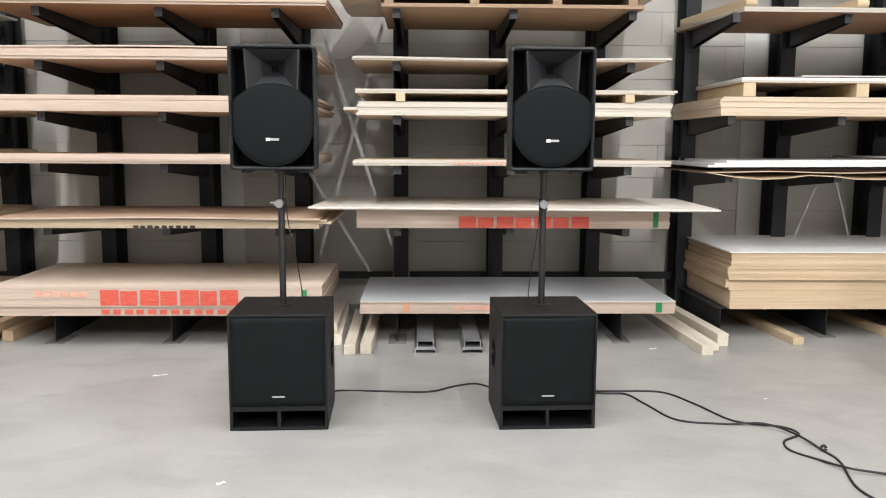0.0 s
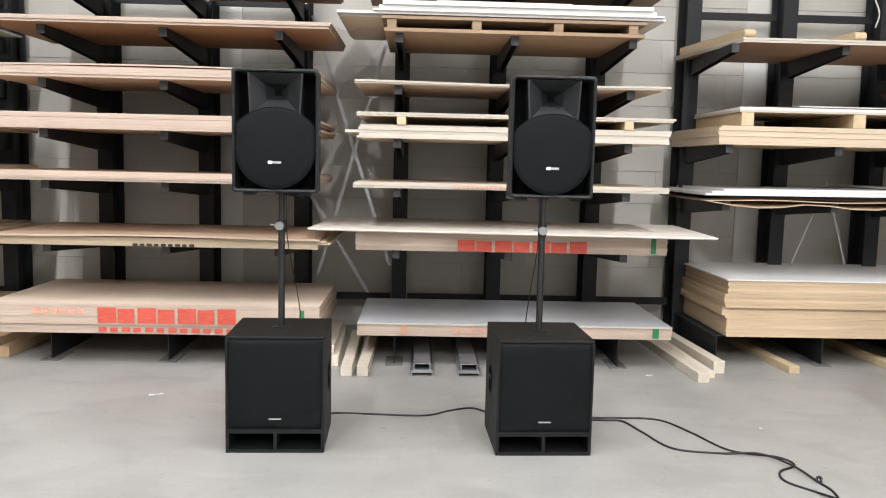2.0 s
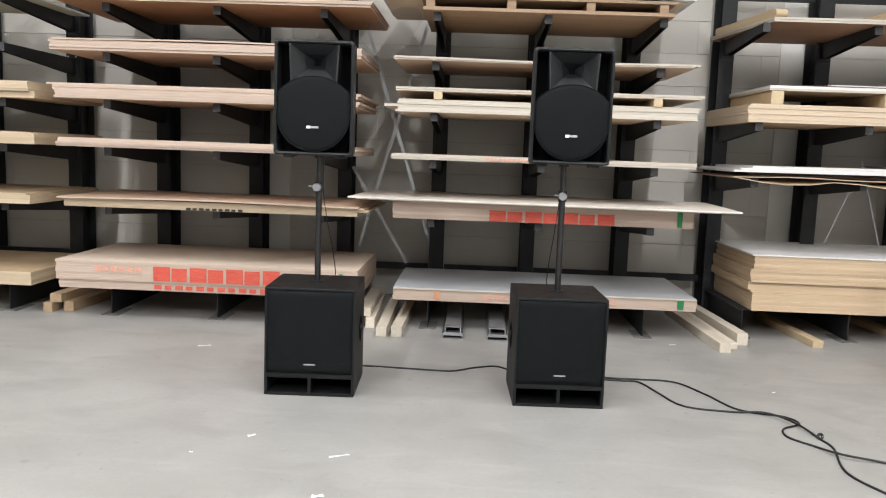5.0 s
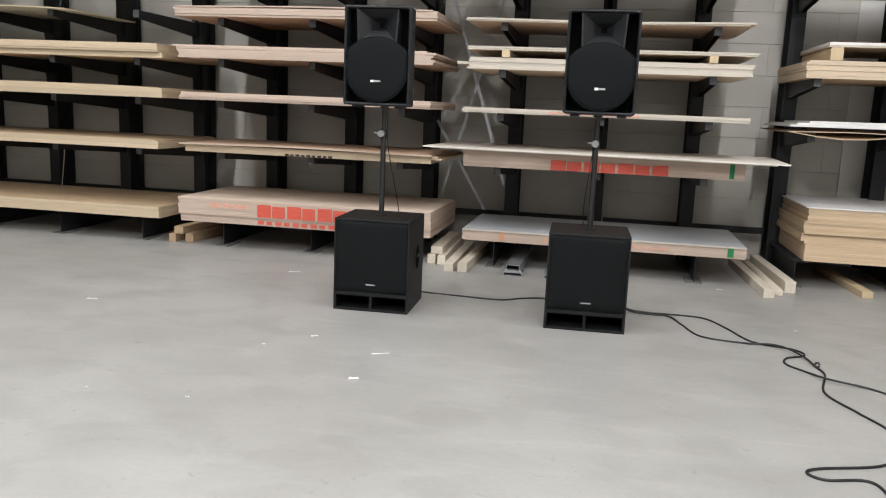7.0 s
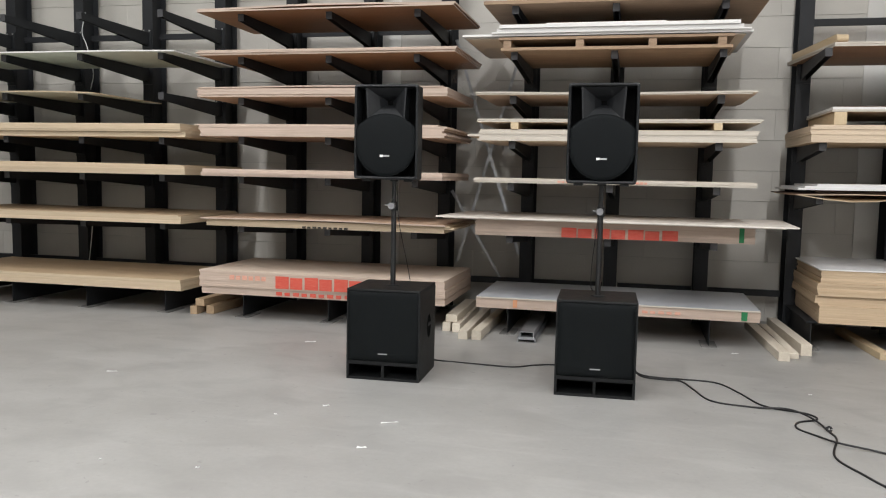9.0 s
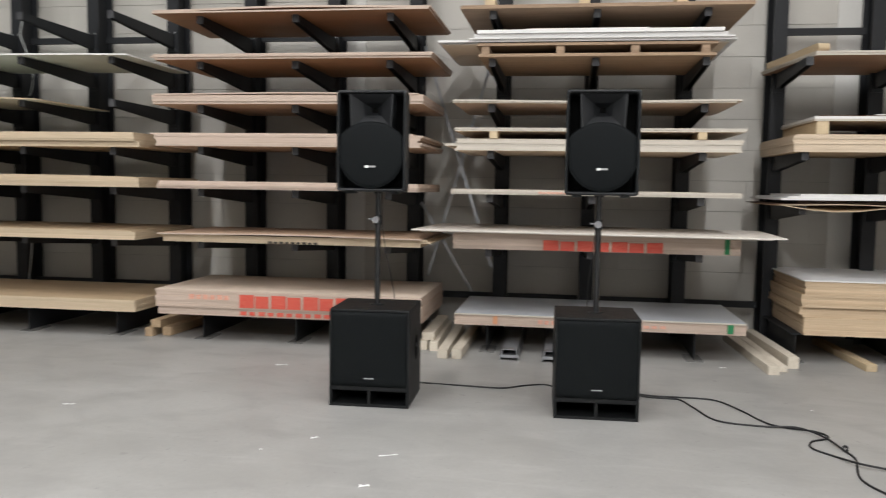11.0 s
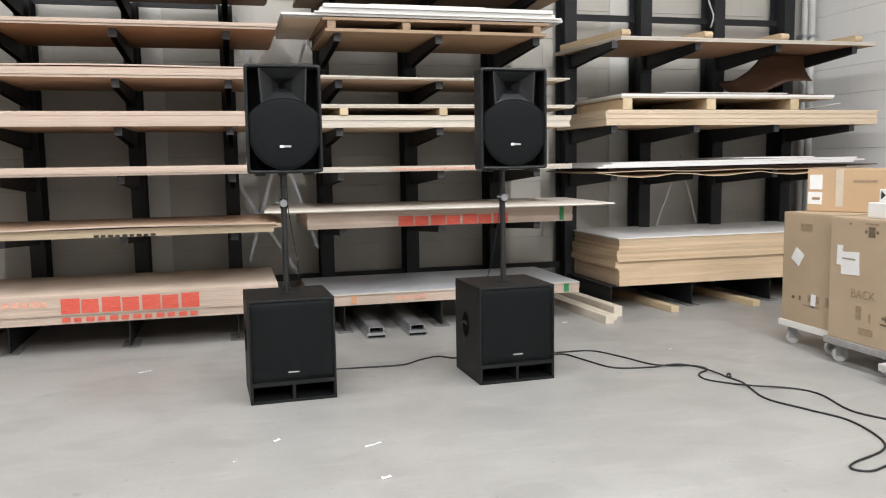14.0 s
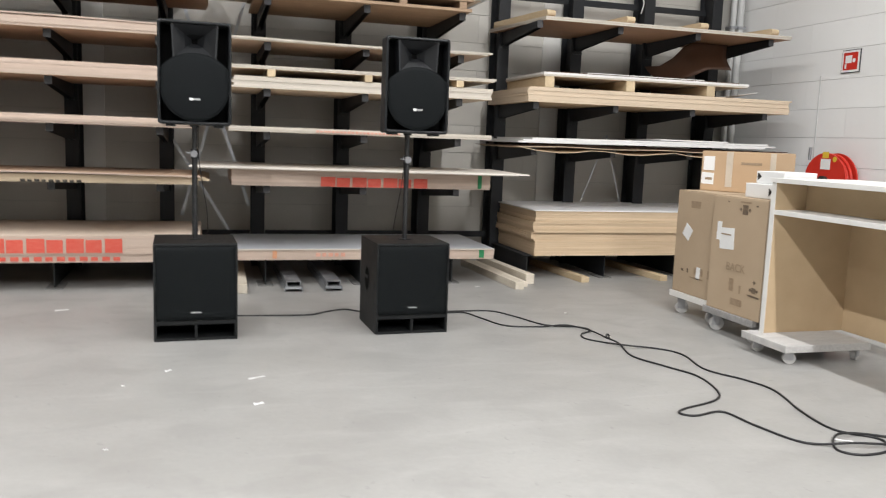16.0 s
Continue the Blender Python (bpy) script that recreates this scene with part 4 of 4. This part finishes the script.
for px, sd in ((-0.729, 1), (0.752, -0.65)):
    pts = [(px + sd * dx, y, z) for dx, y, z in ((0.07, 4.93, 0.654), (0.085, 4.86, 0.70), (0.078, 4.78, 0.85), (0.052, 4.735, 1.02), (0.03, 4.72, 1.17), (0.024, 4.722, 1.30), (0.022, 4.73, 1.412))]
    tagged(link("signal_cable", tube(bmesh.new(), spline(pts), 0.003, 6), M_CABLE, smooth=True), "thin black cable hanging beside a speaker pole", "cable", "speaker cables")

# ---- cartons, dollies, counter ----
def dolly(x0, x1, y0, y1, z, label, mat=None, wheel=0.054):
    th = thing("dolly", ((x0 + x1) / 2, (y0 + y1) / 2, 0), label, "dolly", "wheeled dollies")
    hx, hy = (x1 - x0) / 2, (y1 - y0) / 2
    part("deck", boxed(-hx, hx, -hy, hy, z - 0.05, z, 0.006), mat or M_DOLLY, th)
    for sx in (-1, 1):
        for sy in (-1, 1):
            cx, cy = sx * (hx - 0.07), sy * (hy - 0.07)
            bm = bmesh.new()
            box(bm, cx - 0.04, cx + 0.04, cy - 0.035, cy + 0.035, z - 0.056, z - 0.0505)
            rod(bm, (cx, cy, z - 0.056), (cx, cy, z - 0.068), 0.022, 12)
            for s in (-1, 1):
                m = Matrix.Translation((cx, cy, 0)) @ pose(0, 0, 0, 0, 0, 25 * sx)
                box(bm, -0.02, 0.04, s * 0.021 - 0.0015, s * 0.021 + 0.0015, wheel - 0.012, z - 0.058, 0, 0, m)
            fork = part("caster", bm, M_FORK, th)
            r = pose(0, 0, 0, 0, 0, 25 * sx)
            a, b = r @ Vector((0.015, -0.017, 0)), r @ Vector((0.015, 0.017, 0))
            w = rod(bmesh.new(), (cx + a.x, cy + a.y, wheel + 0.0005), (cx + b.x, cy + b.y, wheel + 0.0005), wheel, 24)
            part("wheel", w, M_WHEEL, fork, "grey caster wheel")
            hub = rod(bmesh.new(), (cx + a.x * 1.1, cy + a.y * 1.1, wheel), (cx + b.x * 1.1, cy + b.y * 1.1, wheel), 0.016, 12)
            part("hub", hub, M_FORK, fork)
    return th


def carton(place, size, turn, label, mat, prints, flap=True):
    """prints: (name, material, y0, y1, z0, z1, slant) on the face towards -x, measured from the far corner."""
    th = thing("carton", place, label, "carton", "cartons by the wall", turn=turn)
    dx, dy, dz = size
    part("box", boxed(0, dx, 0, dy, 0, dz, 0.007), mat, th)
    if flap:
        part("flap", boxed(0.004, dx / 2 - 0.002, 0.004, dy - 0.004, dz, dz + 0.005), mat, th)
        part("flap", boxed(dx / 2 + 0.002, dx - 0.004, 0.004, dy - 0.004, dz, dz + 0.005), mat, th)
    for i, (nm, mt, y0, y1, z0, z1, sl) in enumerate(prints):
        m = Matrix.Translation((0, (y0 + y1) / 2, (z0 + z1) / 2)) @ pose(0, 0, 0, sl, 0, 0)
        bm = boxed(-0.0025 - 0.0004 * (i % 3), -0.0005, (y0 - y1) / 2, (y1 - y0) / 2, (z0 - z1) / 2, (z1 - z0) / 2, 0, 0, m)
        part(nm, bm, mt, th)
    return th


dolly(3.16, 3.74, 4.37, 4.95, 0.195, "white-topped wheeled dolly under a tall carton", M_WHITE)
dolly(3.08, 3.68, 3.74, 4.34, 0.185, "scuffed grey wheeled dolly under a tall carton", M_DOLLY_D)
dolly(2.97, 3.66, 3.24, 3.70, 0.135, "scuffed wheeled dolly under the white counter", wheel=0.04)
c1 = carton((3.17, 4.375, 0.1955), (0.55, 0.55, 0.85), 0, "tall brown cardboard carton with white labels on a dolly", M_CARD,
            [("label", M_PAPER, 0.325, 0.43, 0.46, 0.57, 32), ("print", M_PRINT, 0.22, 0.35, 0.72, 0.775, 0), ("print", M_PRINT, 0.13, 0.30, 0.145, 0.155, 0), ("print", M_CARD_INK, 0.33, 0.35, 0.18, 0.215, 0), ("print", M_CARD_INK, 0.40, 0.43, 0.185, 0.205, 0),
             ("label", M_PAPER, 0.165, 0.215, 0.145, 0.245, 4), ("print", M_PRINT, 0.22, 0.25, 0.18, 0.235, 0), ("print", M_PRINT, 0.13, 0.16, 0.18, 0.235, 0), ("print", M_PRINT, 0.03, 0.06, 0.17, 0.24, 0)])
c2 = carton((3.09, 3.685, 0.1855), (0.55, 0.625, 0.86), 0, "tall brown cardboard carton marked for its back side", M_CARD,
            [("label", M_PAPER, 0.345, 0.515, 0.47, 0.63, -3), ("label", M_PAPER, 0.505, 0.555, 0.53, 0.67, 2), ("print", M_PRINT, 0.38, 0.50, 0.575, 0.585, 0), ("print", M_CARD_INK, 0.21, 0.27, 0.745, 0.815, 0), ("print", M_CARD_INK, 0.18, 0.20, 0.77, 0.79, 45), ("print", M_CARD_INK, 0.28, 0.30, 0.77, 0.79, 45),
             ("print", M_PRINT, 0.18, 0.30, 0.828, 0.84, 0), ("print", M_PRINT, 0.20, 0.33, 0.07, 0.12, 0), ("print", M_CARD_INK, 0.015, 0.14, 0.165, 0.178, 2), ("print", M_CARD_INK, 0.055, 0.10, 0.195, 0.235, 0), ("print", M_CARD_INK, 0.03, 0.05, 0.205, 0.225, 45), ("print", M_CARD_INK, 0.105, 0.125, 0.205, 0.225, 45), ("print", M_CARD_INK, 0.066, 0.088, 0.262, 0.284, 45),
             ("print", M_PRINT, 0.31, 0.36, 0.17, 0.265, 0), ("print", M_PRINT, 0.225, 0.24, 0.165, 0.225, 0), ("print", M_CARD_INK, 0.43, 0.445, 0.82, 0.832, 0), ("print", M_CARD_INK, 0.10, 0.12, 0.81, 0.822, 0)])
lettering("BACK", 0.085, M_PRINT, c2, (-0.003, 0.30, 0.345), (90, 0, -90), "dark printed word")
c3 = carton((3.33 + 0.62 * math.sin(radians(30)), 4.87 - 0.62 * math.cos(radians(30)), 1.0525), (0.40, 0.62, 0.325), 30, "taped cardboard carton lying on top of the tall cartons", M_CARD2,
            [("tape", M_TAPE, 0.35, 0.405, 0.04, 0.325, 0), ("tape", M_TAPE, 0.0, 0.045, 0.08, 0.325, 0), ("label", M_PAPER, 0.505, 0.60, 0.17, 0.285, 0), ("label", M_PAPER, 0.505, 0.612, 0.055, 0.15, 2), ("print", M_PRINT, 0.11, 0.28, 0.225, 0.245, 0), ("print", M_PRINT, 0.52, 0.58, 0.09, 0.11, 0), ("print", M_PRINT, 0.52, 0.58, 0.19, 0.197, 0)])
w1 = carton((3.20, 3.75, 1.052), (0.30, 0.345, 0.105), 0, "flat white box on a cardboard carton", M_PAPER, [], False)
w2 = carton((3.26, 3.76, 1.158), (0.28, 0.30, 0.09), 0, "small white box on another white box", M_PAPER, [], False)
for th, y, z in ((w1, 0.06, 0.05), (w2, 0.26, 0.05)):
    bm = bmesh.new()
    vs = [bm.verts.new((x, yy, zz)) for x in (-0.0022, -0.0004) for yy, zz in ((y + 0.022, z - 0.03), (y + 0.022, z + 0.03), (y - 0.018, z))]
    bm.faces.new(vs[:3])
    bm.faces.new(vs[3:][::-1])
    for k in range(3):
        bm.faces.new((vs[k], vs[(k + 1) % 3], vs[3 + (k + 1) % 3], vs[3 + k]))
    bmesh.ops.recalc_face_normals(bm, faces=bm.faces[:])
    part("print", bm, M_BLACK_INK, th, "dark triangle mark")

ct = thing("counter", (3.075, 3.64, 0.1355), "white counter carcass with raw chipboard inside, on a dolly", "counter")
part("side_panel", boxed(0.0, 0.68, -0.04, 0.0, 0, 1.045), M_CHIP, ct, "raw inner side panel")
part("side_edge", boxed(-0.004, 0.0, -0.042, 0.002, 0, 1.045), M_WHITE, ct, "white edged front")
part("side_skin", boxed(0.0, 0.68, 0.0004, 0.006, 0, 1.045), M_WHITE, ct)
part("back_panel", boxed(0.66, 0.68, -2.0, -0.0405, 0, 1.045), M_CHIP, ct)
part("shelf", boxed(-0.003, 0.659, -2.0, -0.0425, 0.83, 0.862, 0.002), M_WHITE, ct)
part("countertop", boxed(-0.012, 0.72, -2.03, 0.012, 1.046, 1.078, 0.003), M_WHITE, ct)
part("upper_panel", boxed(0.25, 0.27, -2.0, -0.0425, 0.8625, 1.0455), M_CHIP, ct)
part("side_panel", boxed(0.0, 0.659, -2.04, -2.001, 0, 1.045), M_CHIP, ct)
dolly(2.98, 3.66, 1.75, 2.25, 0.135, "scuffed wheeled dolly under the white counter", wheel=0.04)

# ---- east wall fittings ----
sg = thing("fire_hose_sign", (5.888, 6.115, 2.373), "red square fire hose sign in a dark frame on the wall", "sign")
part("frame", boxed(-0.012, 0.0, -0.128, 0.128, -0.12, 0.12, 0.002), M_ARM_END, sg)
part("border", boxed(-0.0145, -0.0125, -0.122, 0.122, -0.112, 0.112), M_PAPER, sg)
part("panel", boxed(-0.017, -0.015, -0.098, 0.098, -0.09, 0.09), M_RED, sg)
part("symbol", boxed(-0.0195, -0.0175, -0.02, 0.07, -0.02, 0.06), M_PAPER, sg)
part("symbol", boxed(-0.0195, -0.0175, 0.05, 0.075, -0.075, -0.03), M_PAPER, sg)
part("symbol", rod(bmesh.new(), (-0.0195, -0.05, 0.005), (-0.0175, -0.05, 0.005), 0.022, 16), M_PAPER, sg)
rl = thing("fire_hose_reel", (5.888, 6.10, 1.10), "red enamelled fire hose reel on the wall", "fire hose reel")
bm = bmesh.new()
rod(bm, (-0.22, 0, 0), (-0.205, 0, 0), 0.305, 48)
rod(bm, (-0.075, 0, 0), (-0.06, 0, 0), 0.305, 48)
rod(bm, (-0.205, 0, 0), (-0.06, 0, 0), 0.18, 32)
rod(bm, (-0.06, 0, 0), (-0.002, 0, 0), 0.06, 24)
part("drum", bm, M_RED, rl)
for k in range(4):
    r = 0.20 + 0.028 * k
    part("hose_turn", tube(bmesh.new(), [Vector((-0.15 + 0.02 * (k % 2), r * math.cos(a), r * math.sin(a))) for a in [j * math.pi / 18 for j in range(36)]], 0.017, 8), M_RED, rl)
part("sticker", boxed(-0.2225, -0.2205, -0.07, 0.07, 0.13, 0.24), M_PAPER, rl)
part("sticker", boxed(-0.2225, -0.2205, -0.04, 0.05, 0.25, 0.315), M_YELLOW, rl)
part("sticker", rod(bmesh.new(), (-0.2225, -0.13, 0.24), (-0.2205, -0.13, 0.24), 0.03, 16), M_YELLOW, rl)
part("hub", rod(bmesh.new(), (-0.26, 0, 0), (-0.2205, 0, 0), 0.06, 20), M_BLACK_INK, rl)
part("valve", rod(bmesh.new(), (-0.12, 0.36, 0.22), (-0.12, 0.36, 0.36), 0.018, 12), M_GALV, rl)
part("bracket", boxed(-0.12, -0.002, -0.05, 0.05, -0.45, -0.36), M_RED, rl)
for x, r in ((5.66, 0.035), (5.76, 0.045)):
    pp = thing("wall_pipe", (x, 7.9, 0), "pale vertical pipe in the corner of the walls", "pipe", "corner pipes")
    part("tube", rod(bmesh.new(), (0, 0, 0), (0, 0, CEIL - 0.001), r, 20), M_PIPE, pp, smooth=False)
    for z in (1.2, 2.9, 4.4):
        part("clip", boxed(-r - 0.008, r + 0.008, -r - 0.006, 0.09, z, z + 0.03), M_GALV, pp)

# ---- loose film and cords on the racks ----
M_FILM = material("clear_plastic_film", (0.75, 0.75, 0.74), rough=0.25)
M_FILM.node_tree.nodes["Principled BSDF"].inputs["Alpha"].default_value = 0.14
bm = bmesh.new()
g = [[bm.verts.new((-0.80 + 0.46 * u + 0.05 * math.sin(5 * v), 6.98 + 0.05 * math.sin(6 * u + 3 * v), 2.70 - 0.42 * v * (0.6 + 0.4 * math.sin(2.4 * u + 0.4)) + 0.03 * math.sin(9 * u))) for v in [k / 10 for k in range(11)]] for u in [k / 10 for k in range(11)]]
for i in range(10):
    for j in range(10):
        bm.faces.new((g[i][j], g[i + 1][j], g[i + 1][j + 1], g[i][j + 1]))
tagged(link("plastic_film", bm, M_FILM, smooth=True), "torn clear plastic film hanging below the white boards", "plastic film")
for pts, r in (([(-5.44, 7.60, 3.30), (-5.48, 7.585, 3.07), (-5.42, 7.59, 2.9), (-5.35, 7.60, 2.6), (-5.39, 7.60, 2.4)], 0.006), ([(-5.395, 7.60, 0.90), (-5.40, 7.585, 0.68), (-5.455, 7.60, 0.35)], 0.006), ([(4.15, 7.60, 3.6), (4.16, 7.595, 3.25), (4.22, 7.585, 3.06), (4.20, 7.60, 2.93)], 0.008)):
    tagged(link("cord", tube(bmesh.new(), spline(pts), r, 6), M_PIPE, smooth=True), "pale cord hanging from the rack upright", "cord", "cords on the racks")

# ---- litter ----
# the thin strip at (-2.66, 4.11) stands in for a pale floor scuff
for x, y, w, d, tn in ((-1.71, 5.527, 0.10, 0.02, 20), (-0.396, 3.068, 0.055, 0.03, 10), (-0.867, 3.748, 0.045, 0.025, 30), (-0.38, 3.53, 0.11, 0.010, 25), (2.21, 4.97, 0.025, 0.02, 0), (1.86, 6.22, 0.06, 0.02, 5), (-2.66, 4.11, 0.08, 0.006, 12), (-1.075, 2.56, 0.02, 0.012, 0), (-1.60, 2.53, 0.012, 0.02, 8), (-1.09, 3.49, 0.02, 0.008, 0), (2.33, 2.02, 0.10, 0.02, -40)):
    bit = thing("paper_scrap", (x, y, 0.0), "small torn white paper scrap or scuff stand-in on the concrete floor", "paper scrap", "floor litter", turn=tn)
    bm = bmesh.new()
    pts = [(-0.5, -0.5), (0.2, -0.42), (0.5, -0.1), (0.38, 0.5), (-0.1, 0.3), (-0.46, 0.42)]
    a = [bm.verts.new((u * w, v * d, 0.0008 + 0.004 * (i % 2))) for i, (u, v) in enumerate(pts)]
    b = [bm.verts.new((u * w, v * d, 0.0018 + 0.004 * (i % 2))) for i, (u, v) in enumerate(pts)]
    bm.faces.new(a[::-1])
    bm.faces.new(b)
    for k in range(6):
        bm.faces.new((a[k], a[(k + 1) % 6], b[(k + 1) % 6], b[k]))
    part("scrap", bm, M_PAPER, bit)

# ---- wall blocks ----
ROW, LEN, GAP = 0.314, 1.25, 0.004
Z_TOP = 4.4


def block_mesh(length, mat):
    bm = boxed(0.0006, length - 0.0006, -0.012, 0.006, GAP / 2, ROW - GAP / 2, 0.0012)
    me = bpy.data.meshes.new("wall_block")
    bm.to_mesh(me)
    bm.free()
    me.materials.append(mat)
    return me


full, half = block_mesh(LEN, M_BLOCK), block_mesh(LEN / 2, M_BLOCK)
full_e, half_e = block_mesh(LEN, M_PAINT), block_mesh(LEN / 2, M_PAINT)
z, row = 0.0, 0
while z < CEIL - ROW:
    x, first = -8.9, True
    while x < WALL_X - 0.05:
        me, ln = (half, LEN / 2) if (first and row % 2) else (full, LEN)
        if x + ln > WALL_X:
            me, ln = half, LEN / 2
        if x + ln <= WALL_X + 0.02 and z < Z_TOP:
            ob = new("wall_block", me)
            ob.parent = wall_n
            ob.location = (x, WALL_Y, z)
        x += ln
        first = False
    y, first = 0.5, True
    while y < WALL_Y - 0.05:
        me, ln = (half_e, LEN / 2) if (first and row % 2) else (full_e, LEN)
        if y + ln > WALL_Y - 0.02:
            me, ln = half_e, LEN / 2
        if y + ln <= WALL_Y and z < Z_TOP:
            ob = new("wall_block", me)
            ob.parent = wall_e
            ob.matrix_basis = Matrix.Translation((WALL_X, y + ln, z)) @ pose(0, 0, 0, 0, 0, -90)
        y += ln
        first = False
    z += ROW
    row += 1
part("upper_face", boxed(X0, WALL_X, WALL_Y - 0.012, WALL_Y - 0.001, 4.4, CEIL - 0.001), M_BLOCK, wall_n)
part("upper_face", boxed(WALL_X - 0.012, WALL_X - 0.001, Y0, WALL_Y - 0.013, 4.4, CEIL - 0.001), M_PAINT, wall_e)
part("side_face", boxed(X0, -8.9, WALL_Y - 0.012, WALL_Y - 0.001, 0, 4.396), M_BLOCK, wall_n)
part("side_face", boxed(WALL_X - 0.012, WALL_X - 0.001, Y0, 0.5, 0, 4.396), M_PAINT, wall_e)
